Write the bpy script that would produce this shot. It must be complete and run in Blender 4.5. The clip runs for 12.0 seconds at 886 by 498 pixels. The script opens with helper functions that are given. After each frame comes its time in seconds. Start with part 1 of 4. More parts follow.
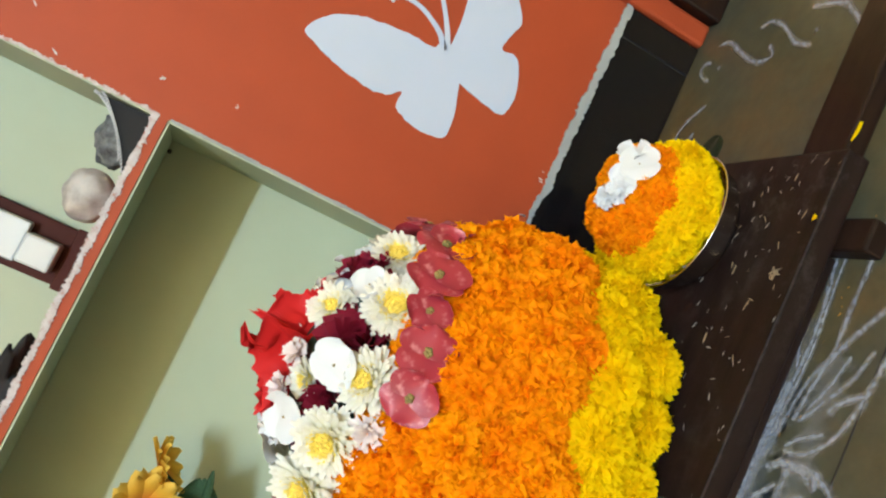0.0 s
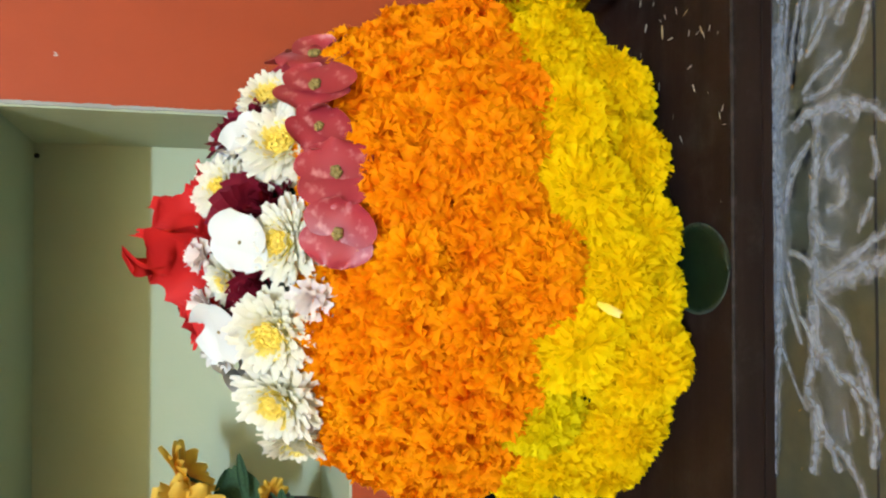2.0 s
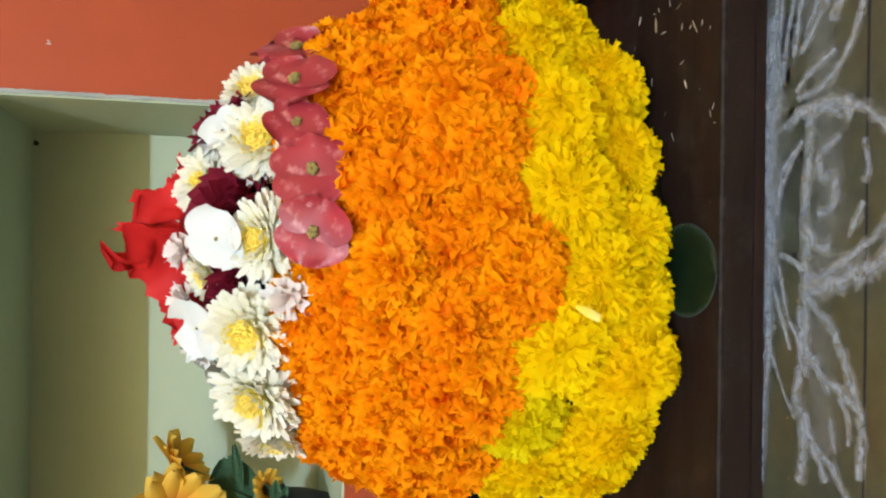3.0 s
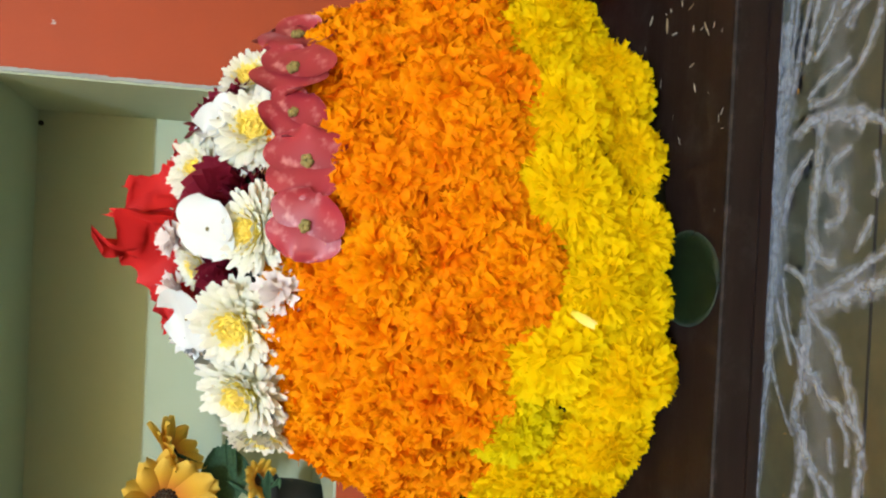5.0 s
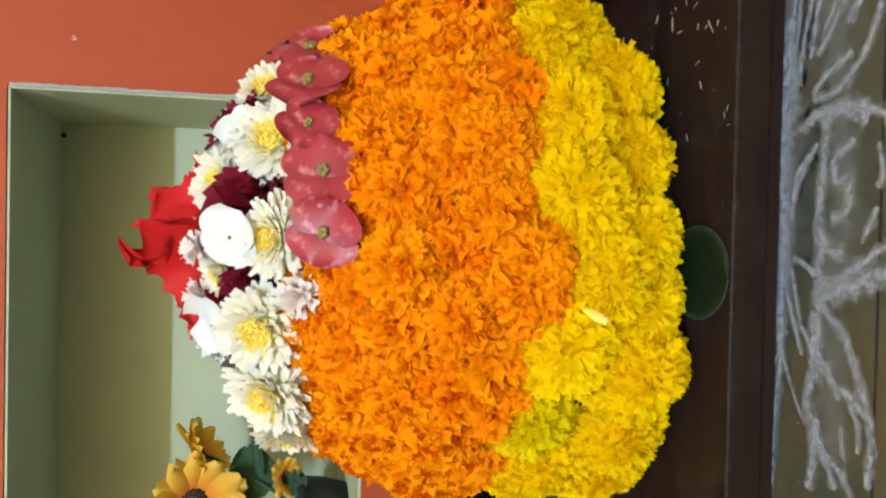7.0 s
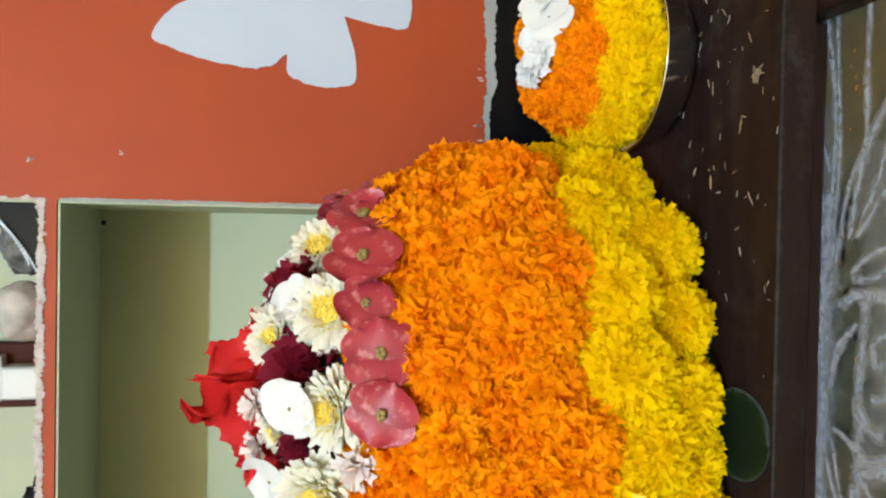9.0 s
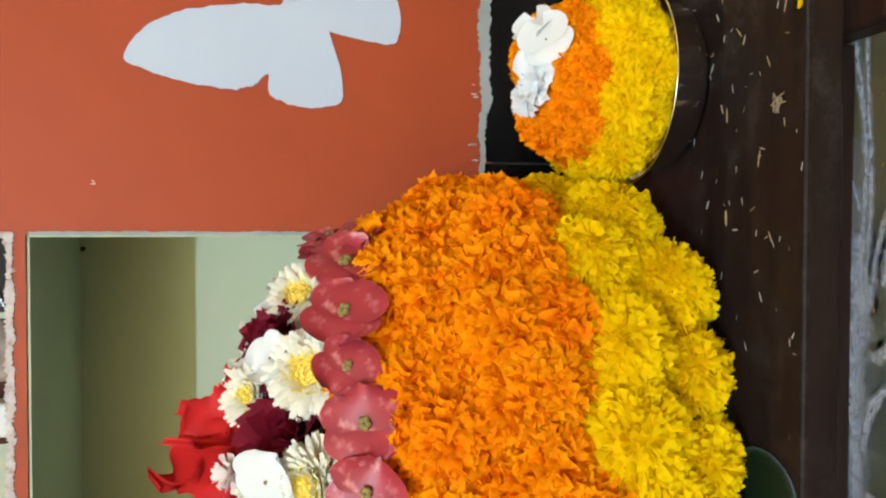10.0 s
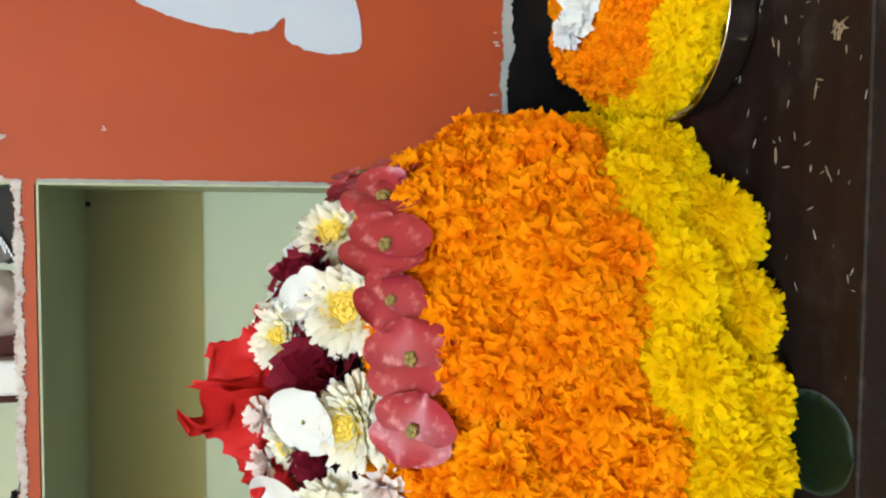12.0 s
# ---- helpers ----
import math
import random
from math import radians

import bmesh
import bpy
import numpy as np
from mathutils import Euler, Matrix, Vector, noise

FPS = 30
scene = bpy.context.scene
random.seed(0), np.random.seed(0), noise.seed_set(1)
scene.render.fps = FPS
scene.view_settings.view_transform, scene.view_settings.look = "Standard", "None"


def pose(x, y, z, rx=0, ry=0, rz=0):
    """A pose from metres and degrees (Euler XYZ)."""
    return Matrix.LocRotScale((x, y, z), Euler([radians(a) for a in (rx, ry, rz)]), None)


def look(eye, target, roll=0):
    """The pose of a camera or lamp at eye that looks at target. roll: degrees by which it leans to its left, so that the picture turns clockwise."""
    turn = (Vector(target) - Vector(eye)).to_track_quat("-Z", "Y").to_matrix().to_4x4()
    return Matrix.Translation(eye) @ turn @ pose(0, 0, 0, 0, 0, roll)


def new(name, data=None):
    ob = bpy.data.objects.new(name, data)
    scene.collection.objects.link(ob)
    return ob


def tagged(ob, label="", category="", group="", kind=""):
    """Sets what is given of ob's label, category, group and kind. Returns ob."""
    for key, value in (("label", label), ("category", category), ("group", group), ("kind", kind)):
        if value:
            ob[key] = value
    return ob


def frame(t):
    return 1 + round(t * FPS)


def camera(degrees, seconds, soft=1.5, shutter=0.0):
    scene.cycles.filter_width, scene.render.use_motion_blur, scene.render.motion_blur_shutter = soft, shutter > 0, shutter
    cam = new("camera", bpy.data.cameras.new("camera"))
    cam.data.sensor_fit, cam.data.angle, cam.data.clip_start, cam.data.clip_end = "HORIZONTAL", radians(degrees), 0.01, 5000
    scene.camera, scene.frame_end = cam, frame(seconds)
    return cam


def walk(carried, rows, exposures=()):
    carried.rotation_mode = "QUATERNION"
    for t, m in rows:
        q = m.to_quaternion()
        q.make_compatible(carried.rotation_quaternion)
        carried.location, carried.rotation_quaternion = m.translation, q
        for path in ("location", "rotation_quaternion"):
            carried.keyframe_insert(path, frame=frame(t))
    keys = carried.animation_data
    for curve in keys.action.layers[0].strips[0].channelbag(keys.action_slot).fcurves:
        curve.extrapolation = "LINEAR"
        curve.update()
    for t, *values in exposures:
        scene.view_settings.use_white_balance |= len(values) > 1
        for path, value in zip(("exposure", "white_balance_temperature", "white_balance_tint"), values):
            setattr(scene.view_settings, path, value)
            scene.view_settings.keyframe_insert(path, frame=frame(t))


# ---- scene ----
cam = camera(60.3, 12.0, 2.2)
PATH = [
    (0, (-0.08, -0.943, 0.467), (0.102, 0.98, -0.053), -63.3),
    (0.2, (-0.08, -0.94, 0.458), (0.085, 0.984, -0.064), -68.7),
    (0.5, (-0.088, -0.94, 0.451), (0.087, 0.979, -0.086), -76.7),
    (0.8, (-0.092, -0.926, 0.427), (0.011, 0.992, -0.128), -83.4),
    (1, (-0.096, -0.906, 0.402), (0.001, 1.01, -0.162), -86.9),
    (1.2, (-0.1, -0.878, 0.383), (-0.001, 1.037, -0.183), -87.9),
    (1.5, (-0.112, -0.847, 0.363), (-0.053, 1.07, -0.202), -89.9),
    (2, (-0.156, -0.834, 0.356), (-0.124, 1.087, -0.201), -89.8),
    (2.5, (-0.166, -0.838, 0.36), (-0.158, 1.087, -0.182), -89.4),
    (3, (-0.148, -0.831, 0.332), (-0.152, 1.101, -0.185), -89.4),
    (3.2, (-0.141, -0.821, 0.31), (-0.135, 1.106, -0.227), -89.1),
    (4.8, (-0.147, -0.822, 0.318), (-0.156, 1.114, -0.182), -87.7),
    (5, (-0.144, -0.823, 0.321), (-0.168, 1.115, -0.172), -87.4),
    (5.5, (-0.14, -0.828, 0.323), (-0.173, 1.113, -0.158), -87.7),
    (6, (-0.138, -0.828, 0.325), (-0.18, 1.117, -0.14), -88.3),
    (6.5, (-0.136, -0.827, 0.325), (-0.192, 1.119, -0.134), -88.8),
    (6.7, (-0.14, -0.831, 0.322), (-0.178, 1.118, -0.128), -88.9),
    (8.3, (-0.095, -0.851, 0.325), (-0.158, 1.1, -0.112), -90.0),
    (8.5, (-0.071, -0.858, 0.331), (-0.112, 1.092, -0.112), -89.2),
    (9, (-0.031, -0.848, 0.353), (-0.063, 1.108, -0.066), -89.2),
    (9.5, (-0.019, -0.838, 0.349), (-0.056, 1.118, -0.066), -89.9),
    (10, (0.003, -0.802, 0.336), (-0.043, 1.154, -0.079), -90.2),
    (10.5, (0.043, -0.772, 0.337), (0.002, 1.184, -0.081), -89.8),
    (11, (0.051, -0.774, 0.345), (0.002, 1.18, -0.077), -89.8),
    (11.5, (0.028, -0.778, 0.356), (-0.025, 1.174, -0.076), -89.8),
    (12, (-0.024, -0.777, 0.363), (-0.127, 1.171, -0.078), -90.3),
]
walk(cam, [(t, look(eye, target, roll)) for t, eye, target, roll in PATH], [(0, 0.0), (9.0, 0.0), (10.0, -0.03), (10.5, 0.10), (11.1, 0.10), (12, -0.05)])

# ---- world, light ----
world = bpy.data.worlds.new("world")
scene.world = world
world.use_nodes = True
world.node_tree.nodes["Background"].inputs[0].default_value = (0.75, 0.85, 1.0, 1)
world.node_tree.nodes["Background"].inputs[1].default_value = 0.05

# the room's tube light, high on the wall opposite the niches
tube = bpy.data.lights.new("tube_light", "AREA")
tube.shape, tube.size, tube.size_y = "RECTANGLE", 1.2, 0.05
tube.energy, tube.color = 140.0, (0.635, 0.86, 1.11)
tube_ob = new("tube_light", tube)
tube_ob.matrix_world = look((-0.5, -3.7, 2.48), (-0.1, 0.0, 0.3))
# the half of the tube's light that goes to the wall and the ceiling behind it
tube_back = new("tube_light_back", tube.copy())
tube_back.data.energy = 126.0
tube_back.matrix_world = look((-0.5, -3.72, 2.48), (-0.5, -4.2, 1.9))


# ---- material helpers ----
def material(name, color, rough=0.6, metal=0.0, spec=0.5):
    m = bpy.data.materials.new(name)
    m.use_nodes = True
    b = m.node_tree.nodes["Principled BSDF"]
    b.inputs["Base Color"].default_value = (*color, 1)
    b.inputs["Roughness"].default_value = rough
    b.inputs["Metallic"].default_value = metal
    b.inputs["Specular IOR Level"].default_value = spec
    return m


def node(m, kind, **settings):
    n = m.node_tree.nodes.new(kind)
    for key, value in settings.items():
        n.inputs[key.replace("_", " ")].default_value = value
    return n


def link(m, a, b):
    m.node_tree.links.new(a, b)


def coords(m):
    return node(m, "ShaderNodeTexCoord").outputs["Object"]


def ramp(m, fac, stops):
    r = m.node_tree.nodes.new("ShaderNodeValToRGB")
    e = r.color_ramp.elements
    while len(e) < len(stops):
        e.new(0.5)
    for el, (p, c) in zip(e, stops):
        el.position, el.color = p, (*c, 1)
    link(m, fac, r.inputs[0])
    return r.outputs[0]


def mixed(m, fac, a, b, mode="MIX"):
    n = m.node_tree.nodes.new("ShaderNodeMix")
    n.data_type, n.blend_type = "RGBA", mode
    for socket, v in ((n.inputs[0], fac), (n.inputs[6], a), (n.inputs[7], b)):
        if isinstance(v, (int, float)):
            socket.default_value = v
        elif isinstance(v, tuple):
            socket.default_value = (*v, 1)
        else:
            link(m, v, socket)
    return n.outputs[2]


def noisy(m, scale, detail=4.0, rough=0.6, vec=None):
    n = node(m, "ShaderNodeTexNoise", Scale=scale, Detail=detail, Roughness=rough)
    link(m, vec or coords(m), n.inputs["Vector"])
    return n.outputs[0]


def bump(m, height, strength, distance):
    b = node(m, "ShaderNodeBump", Strength=strength, Distance=distance)
    link(m, height, b.inputs["Height"])
    link(m, b.outputs[0], m.node_tree.nodes["Principled BSDF"].inputs["Normal"])


def base(m, col):
    link(m, col, m.node_tree.nodes["Principled BSDF"].inputs["Base Color"])


def roughen(m, fac, lo, hi):
    r = m.node_tree.nodes.new("ShaderNodeMapRange")
    r.inputs[3].default_value, r.inputs[4].default_value = lo, hi
    link(m, fac, r.inputs[0])
    link(m, r.outputs[0], m.node_tree.nodes["Principled BSDF"].inputs["Roughness"])


def wall_paint(name, a, b, rough=0.55):
    m = material(name, a, rough, spec=0.2)
    n1, n2 = noisy(m, 7.0, 5), noisy(m, 70.0, 4)
    base(m, ramp(m, n1, [(0.3, a), (0.75, b)]))
    bump(m, n2, 0.12, 0.002)
    return m


ORANGE = wall_paint("orange_wall_paint", (0.345, 0.060, 0.021), (0.305, 0.052, 0.019))
GREEN = wall_paint("pale_green_wall_paint", (0.400, 0.455, 0.340), (0.370, 0.425, 0.310))
PLASTER = wall_paint("bare_pale_plaster", (0.36, 0.39, 0.39), (0.20, 0.225, 0.23), 0.8)
WHITE = wall_paint("white_wall_paint", (0.43, 0.505, 0.64), (0.405, 0.48, 0.61))
# paint of the unseen ceiling, kept bright for the light it bounces
CEILING_PAINT = wall_paint("white_ceiling_paint", (0.88, 0.87, 0.84), (0.84, 0.83, 0.80))
# paint of the unseen walls, its warm colour chosen to tint bounced light
ROOM = wall_paint("warm_bounce_room_paint", (0.86, 0.60, 0.28), (0.82, 0.56, 0.25))

GRANITE = material("black_polished_granite", (0.008, 0.008, 0.009), 0.18)
base(GRANITE, ramp(GRANITE, noisy(GRANITE, 400, 2), [(0.45, (0.004, 0.004, 0.005)), (0.8, (0.010, 0.010, 0.011))]))

STONE = material("olive_polished_stone_floor", (0.16, 0.15, 0.09), 0.3, 0.0, 0.35)
sn = noisy(STONE, 5.0, 6, 0.65)
sc = ramp(STONE, sn, [(0.30, (0.058, 0.070, 0.058)), (0.5, (0.080, 0.078, 0.048)), (0.68, (0.115, 0.080, 0.034))])
base(STONE, mixed(STONE, 0.5, sc, ramp(STONE, noisy(STONE, 60.0, 4), [(0.3, (0.5, 0.5, 0.5)), (0.7, (1.0, 1.0, 1.0))]), "MULTIPLY"))
roughen(STONE, noisy(STONE, 18.0, 4), 0.22, 0.5)

WOOD = material("dark_stained_wood", (0.05, 0.025, 0.015), 0.4, 0.0, 0.22)
wv = node(WOOD, "ShaderNodeMapping", Scale=(3.0, 40.0, 40.0))
link(WOOD, coords(WOOD), wv.inputs[0])
wn = noisy(WOOD, 1.5, 6, 0.6, wv.outputs[0])
base(WOOD, ramp(WOOD, wn, [(0.3, (0.008, 0.004, 0.003)), (0.7, (0.020, 0.010, 0.007))]))
roughen(WOOD, noisy(WOOD, 30.0, 4), 0.28, 0.6)
bump(WOOD, wn, 0.3, 0.001)

WOOD_TOP = material("dark_wood_with_chalky_scuffs", (0.05, 0.025, 0.015), 0.4, 0.0, 0.16)
wv2 = node(WOOD_TOP, "ShaderNodeMapping", Scale=(3.0, 40.0, 40.0))
link(WOOD_TOP, coords(WOOD_TOP), wv2.inputs[0])
wn2 = noisy(WOOD_TOP, 1.5, 6, 0.6, wv2.outputs[0])
grain = ramp(WOOD_TOP, wn2, [(0.3, (0.008, 0.0045, 0.0038)), (0.7, (0.019, 0.0105, 0.0085))])
scuff = ramp(WOOD_TOP, noisy(WOOD_TOP, 22.0, 6, 0.75), [(0.52, (0, 0, 0)), (0.75, (1, 1, 1))])
wx = node(WOOD_TOP, "ShaderNodeSeparateXYZ")
link(WOOD_TOP, coords(WOOD_TOP), wx.inputs[0])
# scuffs gather towards +x; the darker -x end also has shade put into its colour
scuff_and_shade = ramp(WOOD_TOP, wx.outputs[0], [(0.0, (0.05, 0.05, 0.05)), (0.2, (0.20, 0.20, 0.20))])
scuff2 = mixed(WOOD_TOP, 1.0, scuff_and_shade, scuff, "MULTIPLY")
base(WOOD_TOP, mixed(WOOD_TOP, scuff2, grain, (0.30, 0.28, 0.27)))
roughen(WOOD_TOP, noisy(WOOD_TOP, 30.0, 4), 0.32, 0.7)
bump(WOOD_TOP, wn2, 0.3, 0.001)

STEEL = material("stainless_steel", (0.72, 0.72, 0.72), 0.10, 1.0)


def petal_material(name, deep, light, tip=None, rough=0.7, trans=0.3, spec=0.12, vary=(0.95, 0.91, 0.90), uneven=0.8):
    """Petal colour: varies with each petal, each head and along the petal (its second UV coordinate)."""
    m = material(name, light, rough, spec=spec)
    geo = node(m, "ShaderNodeNewGeometry")
    info = node(m, "ShaderNodeObjectInfo")
    uv = node(m, "ShaderNodeUVMap")
    sep = node(m, "ShaderNodeSeparateXYZ")
    link(m, uv.outputs[0], sep.inputs[0])
    along = ramp(m, sep.outputs[1], [(0.0, deep), (0.55, light), (1.0, tip or light)])
    isl = ramp(m, geo.outputs["Random Per Island"], [(0.0, (0.84, 0.78, 0.74)), (0.4, (0.96, 0.95, 0.93)), (1.0, (1.0, 1.0, 1.0))])
    c = mixed(m, uneven, along, isl, "MULTIPLY")
    c2 = mixed(m, 1.0, c, ramp(m, info.outputs["Random"], [(0.0, vary), (1.0, (1.0, 1.0, 1.0))]), "MULTIPLY")
    base(m, c2)
    b = m.node_tree.nodes["Principled BSDF"]
    t = node(m, "ShaderNodeBsdfTranslucent")
    link(m, c2, t.inputs[0])
    mx = m.node_tree.nodes.new("ShaderNodeMixShader")
    mx.inputs[0].default_value = trans
    link(m, b.outputs[0], mx.inputs[1])
    link(m, t.outputs[0], mx.inputs[2])
    link(m, mx.outputs[0], m.node_tree.nodes["Material Output"].inputs[0])
    return m


# yellower tips and redder bases put highlights and shaded gaps into the colour
MARI_O = petal_material("orange_marigold_petal", (1.0, 0.28, 0.0), (1.0, 0.36, 0.0), (1.0, 0.44, 0.0), 0.75, 0.42, 0.12, (0.98, 0.80, 0.8), 0.6)
MARI_Y = petal_material("yellow_marigold_petal", (1.0, 0.72, 0.0), (1.0, 0.76, 0.0), (1.0, 0.81, 0.002), 0.75, 0.52, 0.10, (0.98, 0.94, 0.8), 0.25)
MARI_L = petal_material("lime_yellow_marigold_petal", (0.90, 0.75, 0.0), (0.93, 0.80, 0.0), (0.96, 0.86, 0.01), 0.75, 0.58, 0.10, (0.98, 0.97, 0.8), 0.4)
CHRY_W = petal_material("white_chrysanthemum_petal", (0.88, 0.80, 0.42), (0.88, 0.88, 0.74), (0.90, 0.91, 0.87), 0.6, 0.40, 0.10, (0.98, 0.97, 0.94), 0.35)
CHRY_C = petal_material("yellow_chrysanthemum_centre", (1.0, 0.78, 0.06), (1.0, 0.83, 0.18), (1.0, 0.87, 0.32), 0.7, 0.35, 0.12, (0.98, 0.97, 0.9), 0.3)


def speckled(name, a, b, speck, scale, rough, trans=0.1):
    m = petal_material(name, a, b, None, rough, trans, 0.4)
    bs = m.node_tree.nodes["Principled BSDF"]
    old = bs.inputs["Base Color"].links[0].from_socket
    mask = ramp(m, noisy(m, scale, 3, 0.5), [(0.54, (0, 0, 0)), (0.72, (1, 1, 1))])
    base(m, mixed(m, mask, old, speck))
    return m


# the pale specks are mottling and wet highlights painted into the colour
PINK = speckled("pink_bract", (0.28, 0.020, 0.036), (0.37, 0.034, 0.055), (0.52, 0.18, 0.19), 140.0, 0.42)
WHITE_BRACT = petal_material("white_bract", (0.66, 0.71, 0.74), (0.70, 0.75, 0.79), None, 0.5, 0.2, 0.12, (0.98, 0.98, 0.98), 0.3)
MAROON = petal_material("maroon_rose_petal", (0.09, 0.004, 0.012), (0.17, 0.008, 0.025), (0.22, 0.012, 0.035), 0.6)
RED = petal_material("red_hibiscus_petal", (0.42, 0.014, 0.014), (0.56, 0.018, 0.020), (0.58, 0.022, 0.025), 0.5, 0.2)
PALE = petal_material("pale_pink_petal", (0.74, 0.56, 0.54), (0.82, 0.74, 0.74), (0.84, 0.80, 0.81), 0.6)
EYE_M = material("olive_flower_eye", (0.22, 0.17, 0.05), 0.7)
SUN_P = petal_material("sunflower_petal", (0.78, 0.24, 0.04), (0.86, 0.52, 0.06), (0.88, 0.62, 0.12), 0.6, 0.3)
SUN_C = material("sunflower_centre", (0.05, 0.02, 0.008), 0.9)
LEAF = material("dark_green_leaf", (0.02, 0.06, 0.025), 0.45)
base(LEAF, ramp(LEAF, noisy(LEAF, 60.0, 4), [(0.3, (0.005, 0.017, 0.009)), (0.7, (0.012, 0.034, 0.016))]))
CLOTH_L = material("fabric_leaf", (0.02, 0.07, 0.03), 0.8)
base(CLOTH_L, ramp(CLOTH_L, noisy(CLOTH_L, 300.0, 3), [(0.3, (0.012, 0.045, 0.02)), (0.7, (0.03, 0.09, 0.04))]))
CHALK = material("white_chalk_powder", (0.34, 0.37, 0.44), 0.95)
cu = node(CHALK, "ShaderNodeUVMap")
cg = node(CHALK, "ShaderNodeMapping", Scale=(4.0, 1.2, 1.0))
link(CHALK, cu.outputs[0], cg.inputs[0])
cn = noisy(CHALK, 1.3, 6, 0.7, cg.outputs[0])
cn2 = noisy(CHALK, 170.0, 6, 0.75)
cs = node(CHALK, "ShaderNodeSeparateXYZ")
link(CHALK, cu.outputs[0], cs.inputs[0])
edge = ramp(CHALK, cs.outputs[0], [(0.0, (0, 0, 0)), (0.45, (1, 1, 1)), (0.55, (1, 1, 1)), (1.0, (0, 0, 0))])
grains = mixed(CHALK, 0.5, cn, cn2)
cover = mixed(CHALK, 0.26, grains, edge)
cm = ramp(CHALK, cover, [(0.485, (0, 0, 0)), (0.70, (0.85, 0.85, 0.85))])
ct = node(CHALK, "ShaderNodeBsdfTransparent")
cx = CHALK.node_tree.nodes.new("ShaderNodeMixShader")
link(CHALK, cm, cx.inputs[0])
link(CHALK, ct.outputs[0], cx.inputs[1])
link(CHALK, CHALK.node_tree.nodes["Principled BSDF"].outputs[0], cx.inputs[2])
link(CHALK, cx.outputs[0], CHALK.node_tree.nodes["Material Output"].inputs[0])
DUST = CHALK.copy()
DUST.name = "faint_chalk_dust"
for nd in DUST.node_tree.nodes:
    if nd.type == "VALTORGB" and abs(nd.color_ramp.elements[1].position - 0.70) < 0.01:
        nd.color_ramp.elements[1].color = (0.28, 0.28, 0.28, 1)
STRAW = material("dry_straw", (0.22, 0.165, 0.10), 0.8)
# worn varnish, with the edge's highlight put into the paler tone
WORN_HIGHLIGHT = material("worn_varnish_with_highlight", (0.05, 0.03, 0.025), 0.65, 0.0, 0.2)
base(WORN_HIGHLIGHT, ramp(WORN_HIGHLIGHT, noisy(WORN_HIGHLIGHT, 45.0, 5, 0.7), [(0.48, (0.010, 0.006, 0.005)), (0.72, (0.040, 0.029, 0.027))]))
HUSK = material("pale_rice_husk", (0.30, 0.27, 0.24), 0.8)
TURMERIC = material("orange_petal_crumb", (0.75, 0.32, 0.03), 0.8)
ROCK = material("grey_pebble", (0.36, 0.35, 0.33), 0.7)
base(ROCK, ramp(ROCK, noisy(ROCK, 30.0, 5), [(0.35, (0.26, 0.25, 0.23)), (0.6, (0.42, 0.40, 0.39)), (0.8, (0.46, 0.36, 0.22))]))
BROWN = material("red_brown_lacquer", (0.055, 0.012, 0.008), 0.7, 0.0, 0.2)
PLASTIC = material("white_plastic", (0.50, 0.53, 0.53), 0.4)
BLACK = material("black_fabric", (0.012, 0.012, 0.013), 0.8)
bump(BLACK, noisy(BLACK, 500.0, 2), 0.5, 0.001)
GREY_CLOTH = material("grey_pouch_cloth", (0.09, 0.095, 0.10), 0.7)
base(GREY_CLOTH, ramp(GREY_CLOTH, noisy(GREY_CLOTH, 55.0, 5, 0.7), [(0.35, (0.03, 0.032, 0.034)), (0.7, (0.20, 0.21, 0.215))]))
ZIP = material("grey_zip_teeth", (0.32, 0.33, 0.34), 0.45, 0.5)
FLAKE = material("chipped_pinkish_plaster", (0.5, 0.45, 0.45), 0.9)
fn = noisy(FLAKE, 110.0, 5, 0.7)
base(FLAKE, ramp(FLAKE, fn, [(0.32, (0.36, 0.16, 0.12)), (0.45, (0.44, 0.40, 0.40)), (0.7, (0.54, 0.52, 0.53))]))
bump(FLAKE, fn, 0.5, 0.002)


# ---- mesh helpers ----
def mesh_ob(name, bm, mat, parent=None):
    me = bpy.data.meshes.new(name)
    bm.to_mesh(me)
    bm.free()
    for x in (mat if isinstance(mat, (list, tuple)) else [mat]):
        me.materials.append(x)
    ob = new(name, me)
    ob.parent = parent
    return ob


def part(name, bm, mat, parent, label=""):
    return tagged(mesh_ob(name, bm, mat, parent), label)


def box(x0, x1, y0, y1, z0, z1, bevel=0.0, bm=None):
    b = bmesh.new()
    bmesh.ops.create_cube(b, size=1.0, matrix=Matrix.LocRotScale(((x0 + x1) / 2, (y0 + y1) / 2, (z0 + z1) / 2), None, (abs(x1 - x0), abs(y1 - y0), abs(z1 - z0))))
    if bevel:
        bmesh.ops.bevel(b, geom=b.edges[:], offset=bevel, segments=2, affect="EDGES", profile=0.5)
    if bm is None:
        return b
    me = bpy.data.meshes.new("tmp")
    b.to_mesh(me)
    b.free()
    bm.from_mesh(me)
    bpy.data.meshes.remove(me)
    return bm


def smooth(ob):
    for p in ob.data.polygons:
        p.use_smooth = True
    return ob


# ---- structure ----
NX0, NX1 = -0.78, 0.0          # niche sides
SILL, NTOP = 0.218, 0.574      # lower niche
UBOT, UTOP = 0.594, 0.98       # upper niche
DEEP, RISE = 0.25, 0.014        # depth, and how far the niche's ceiling climbs to the back
WX0, WX1 = -1.5, 0.422


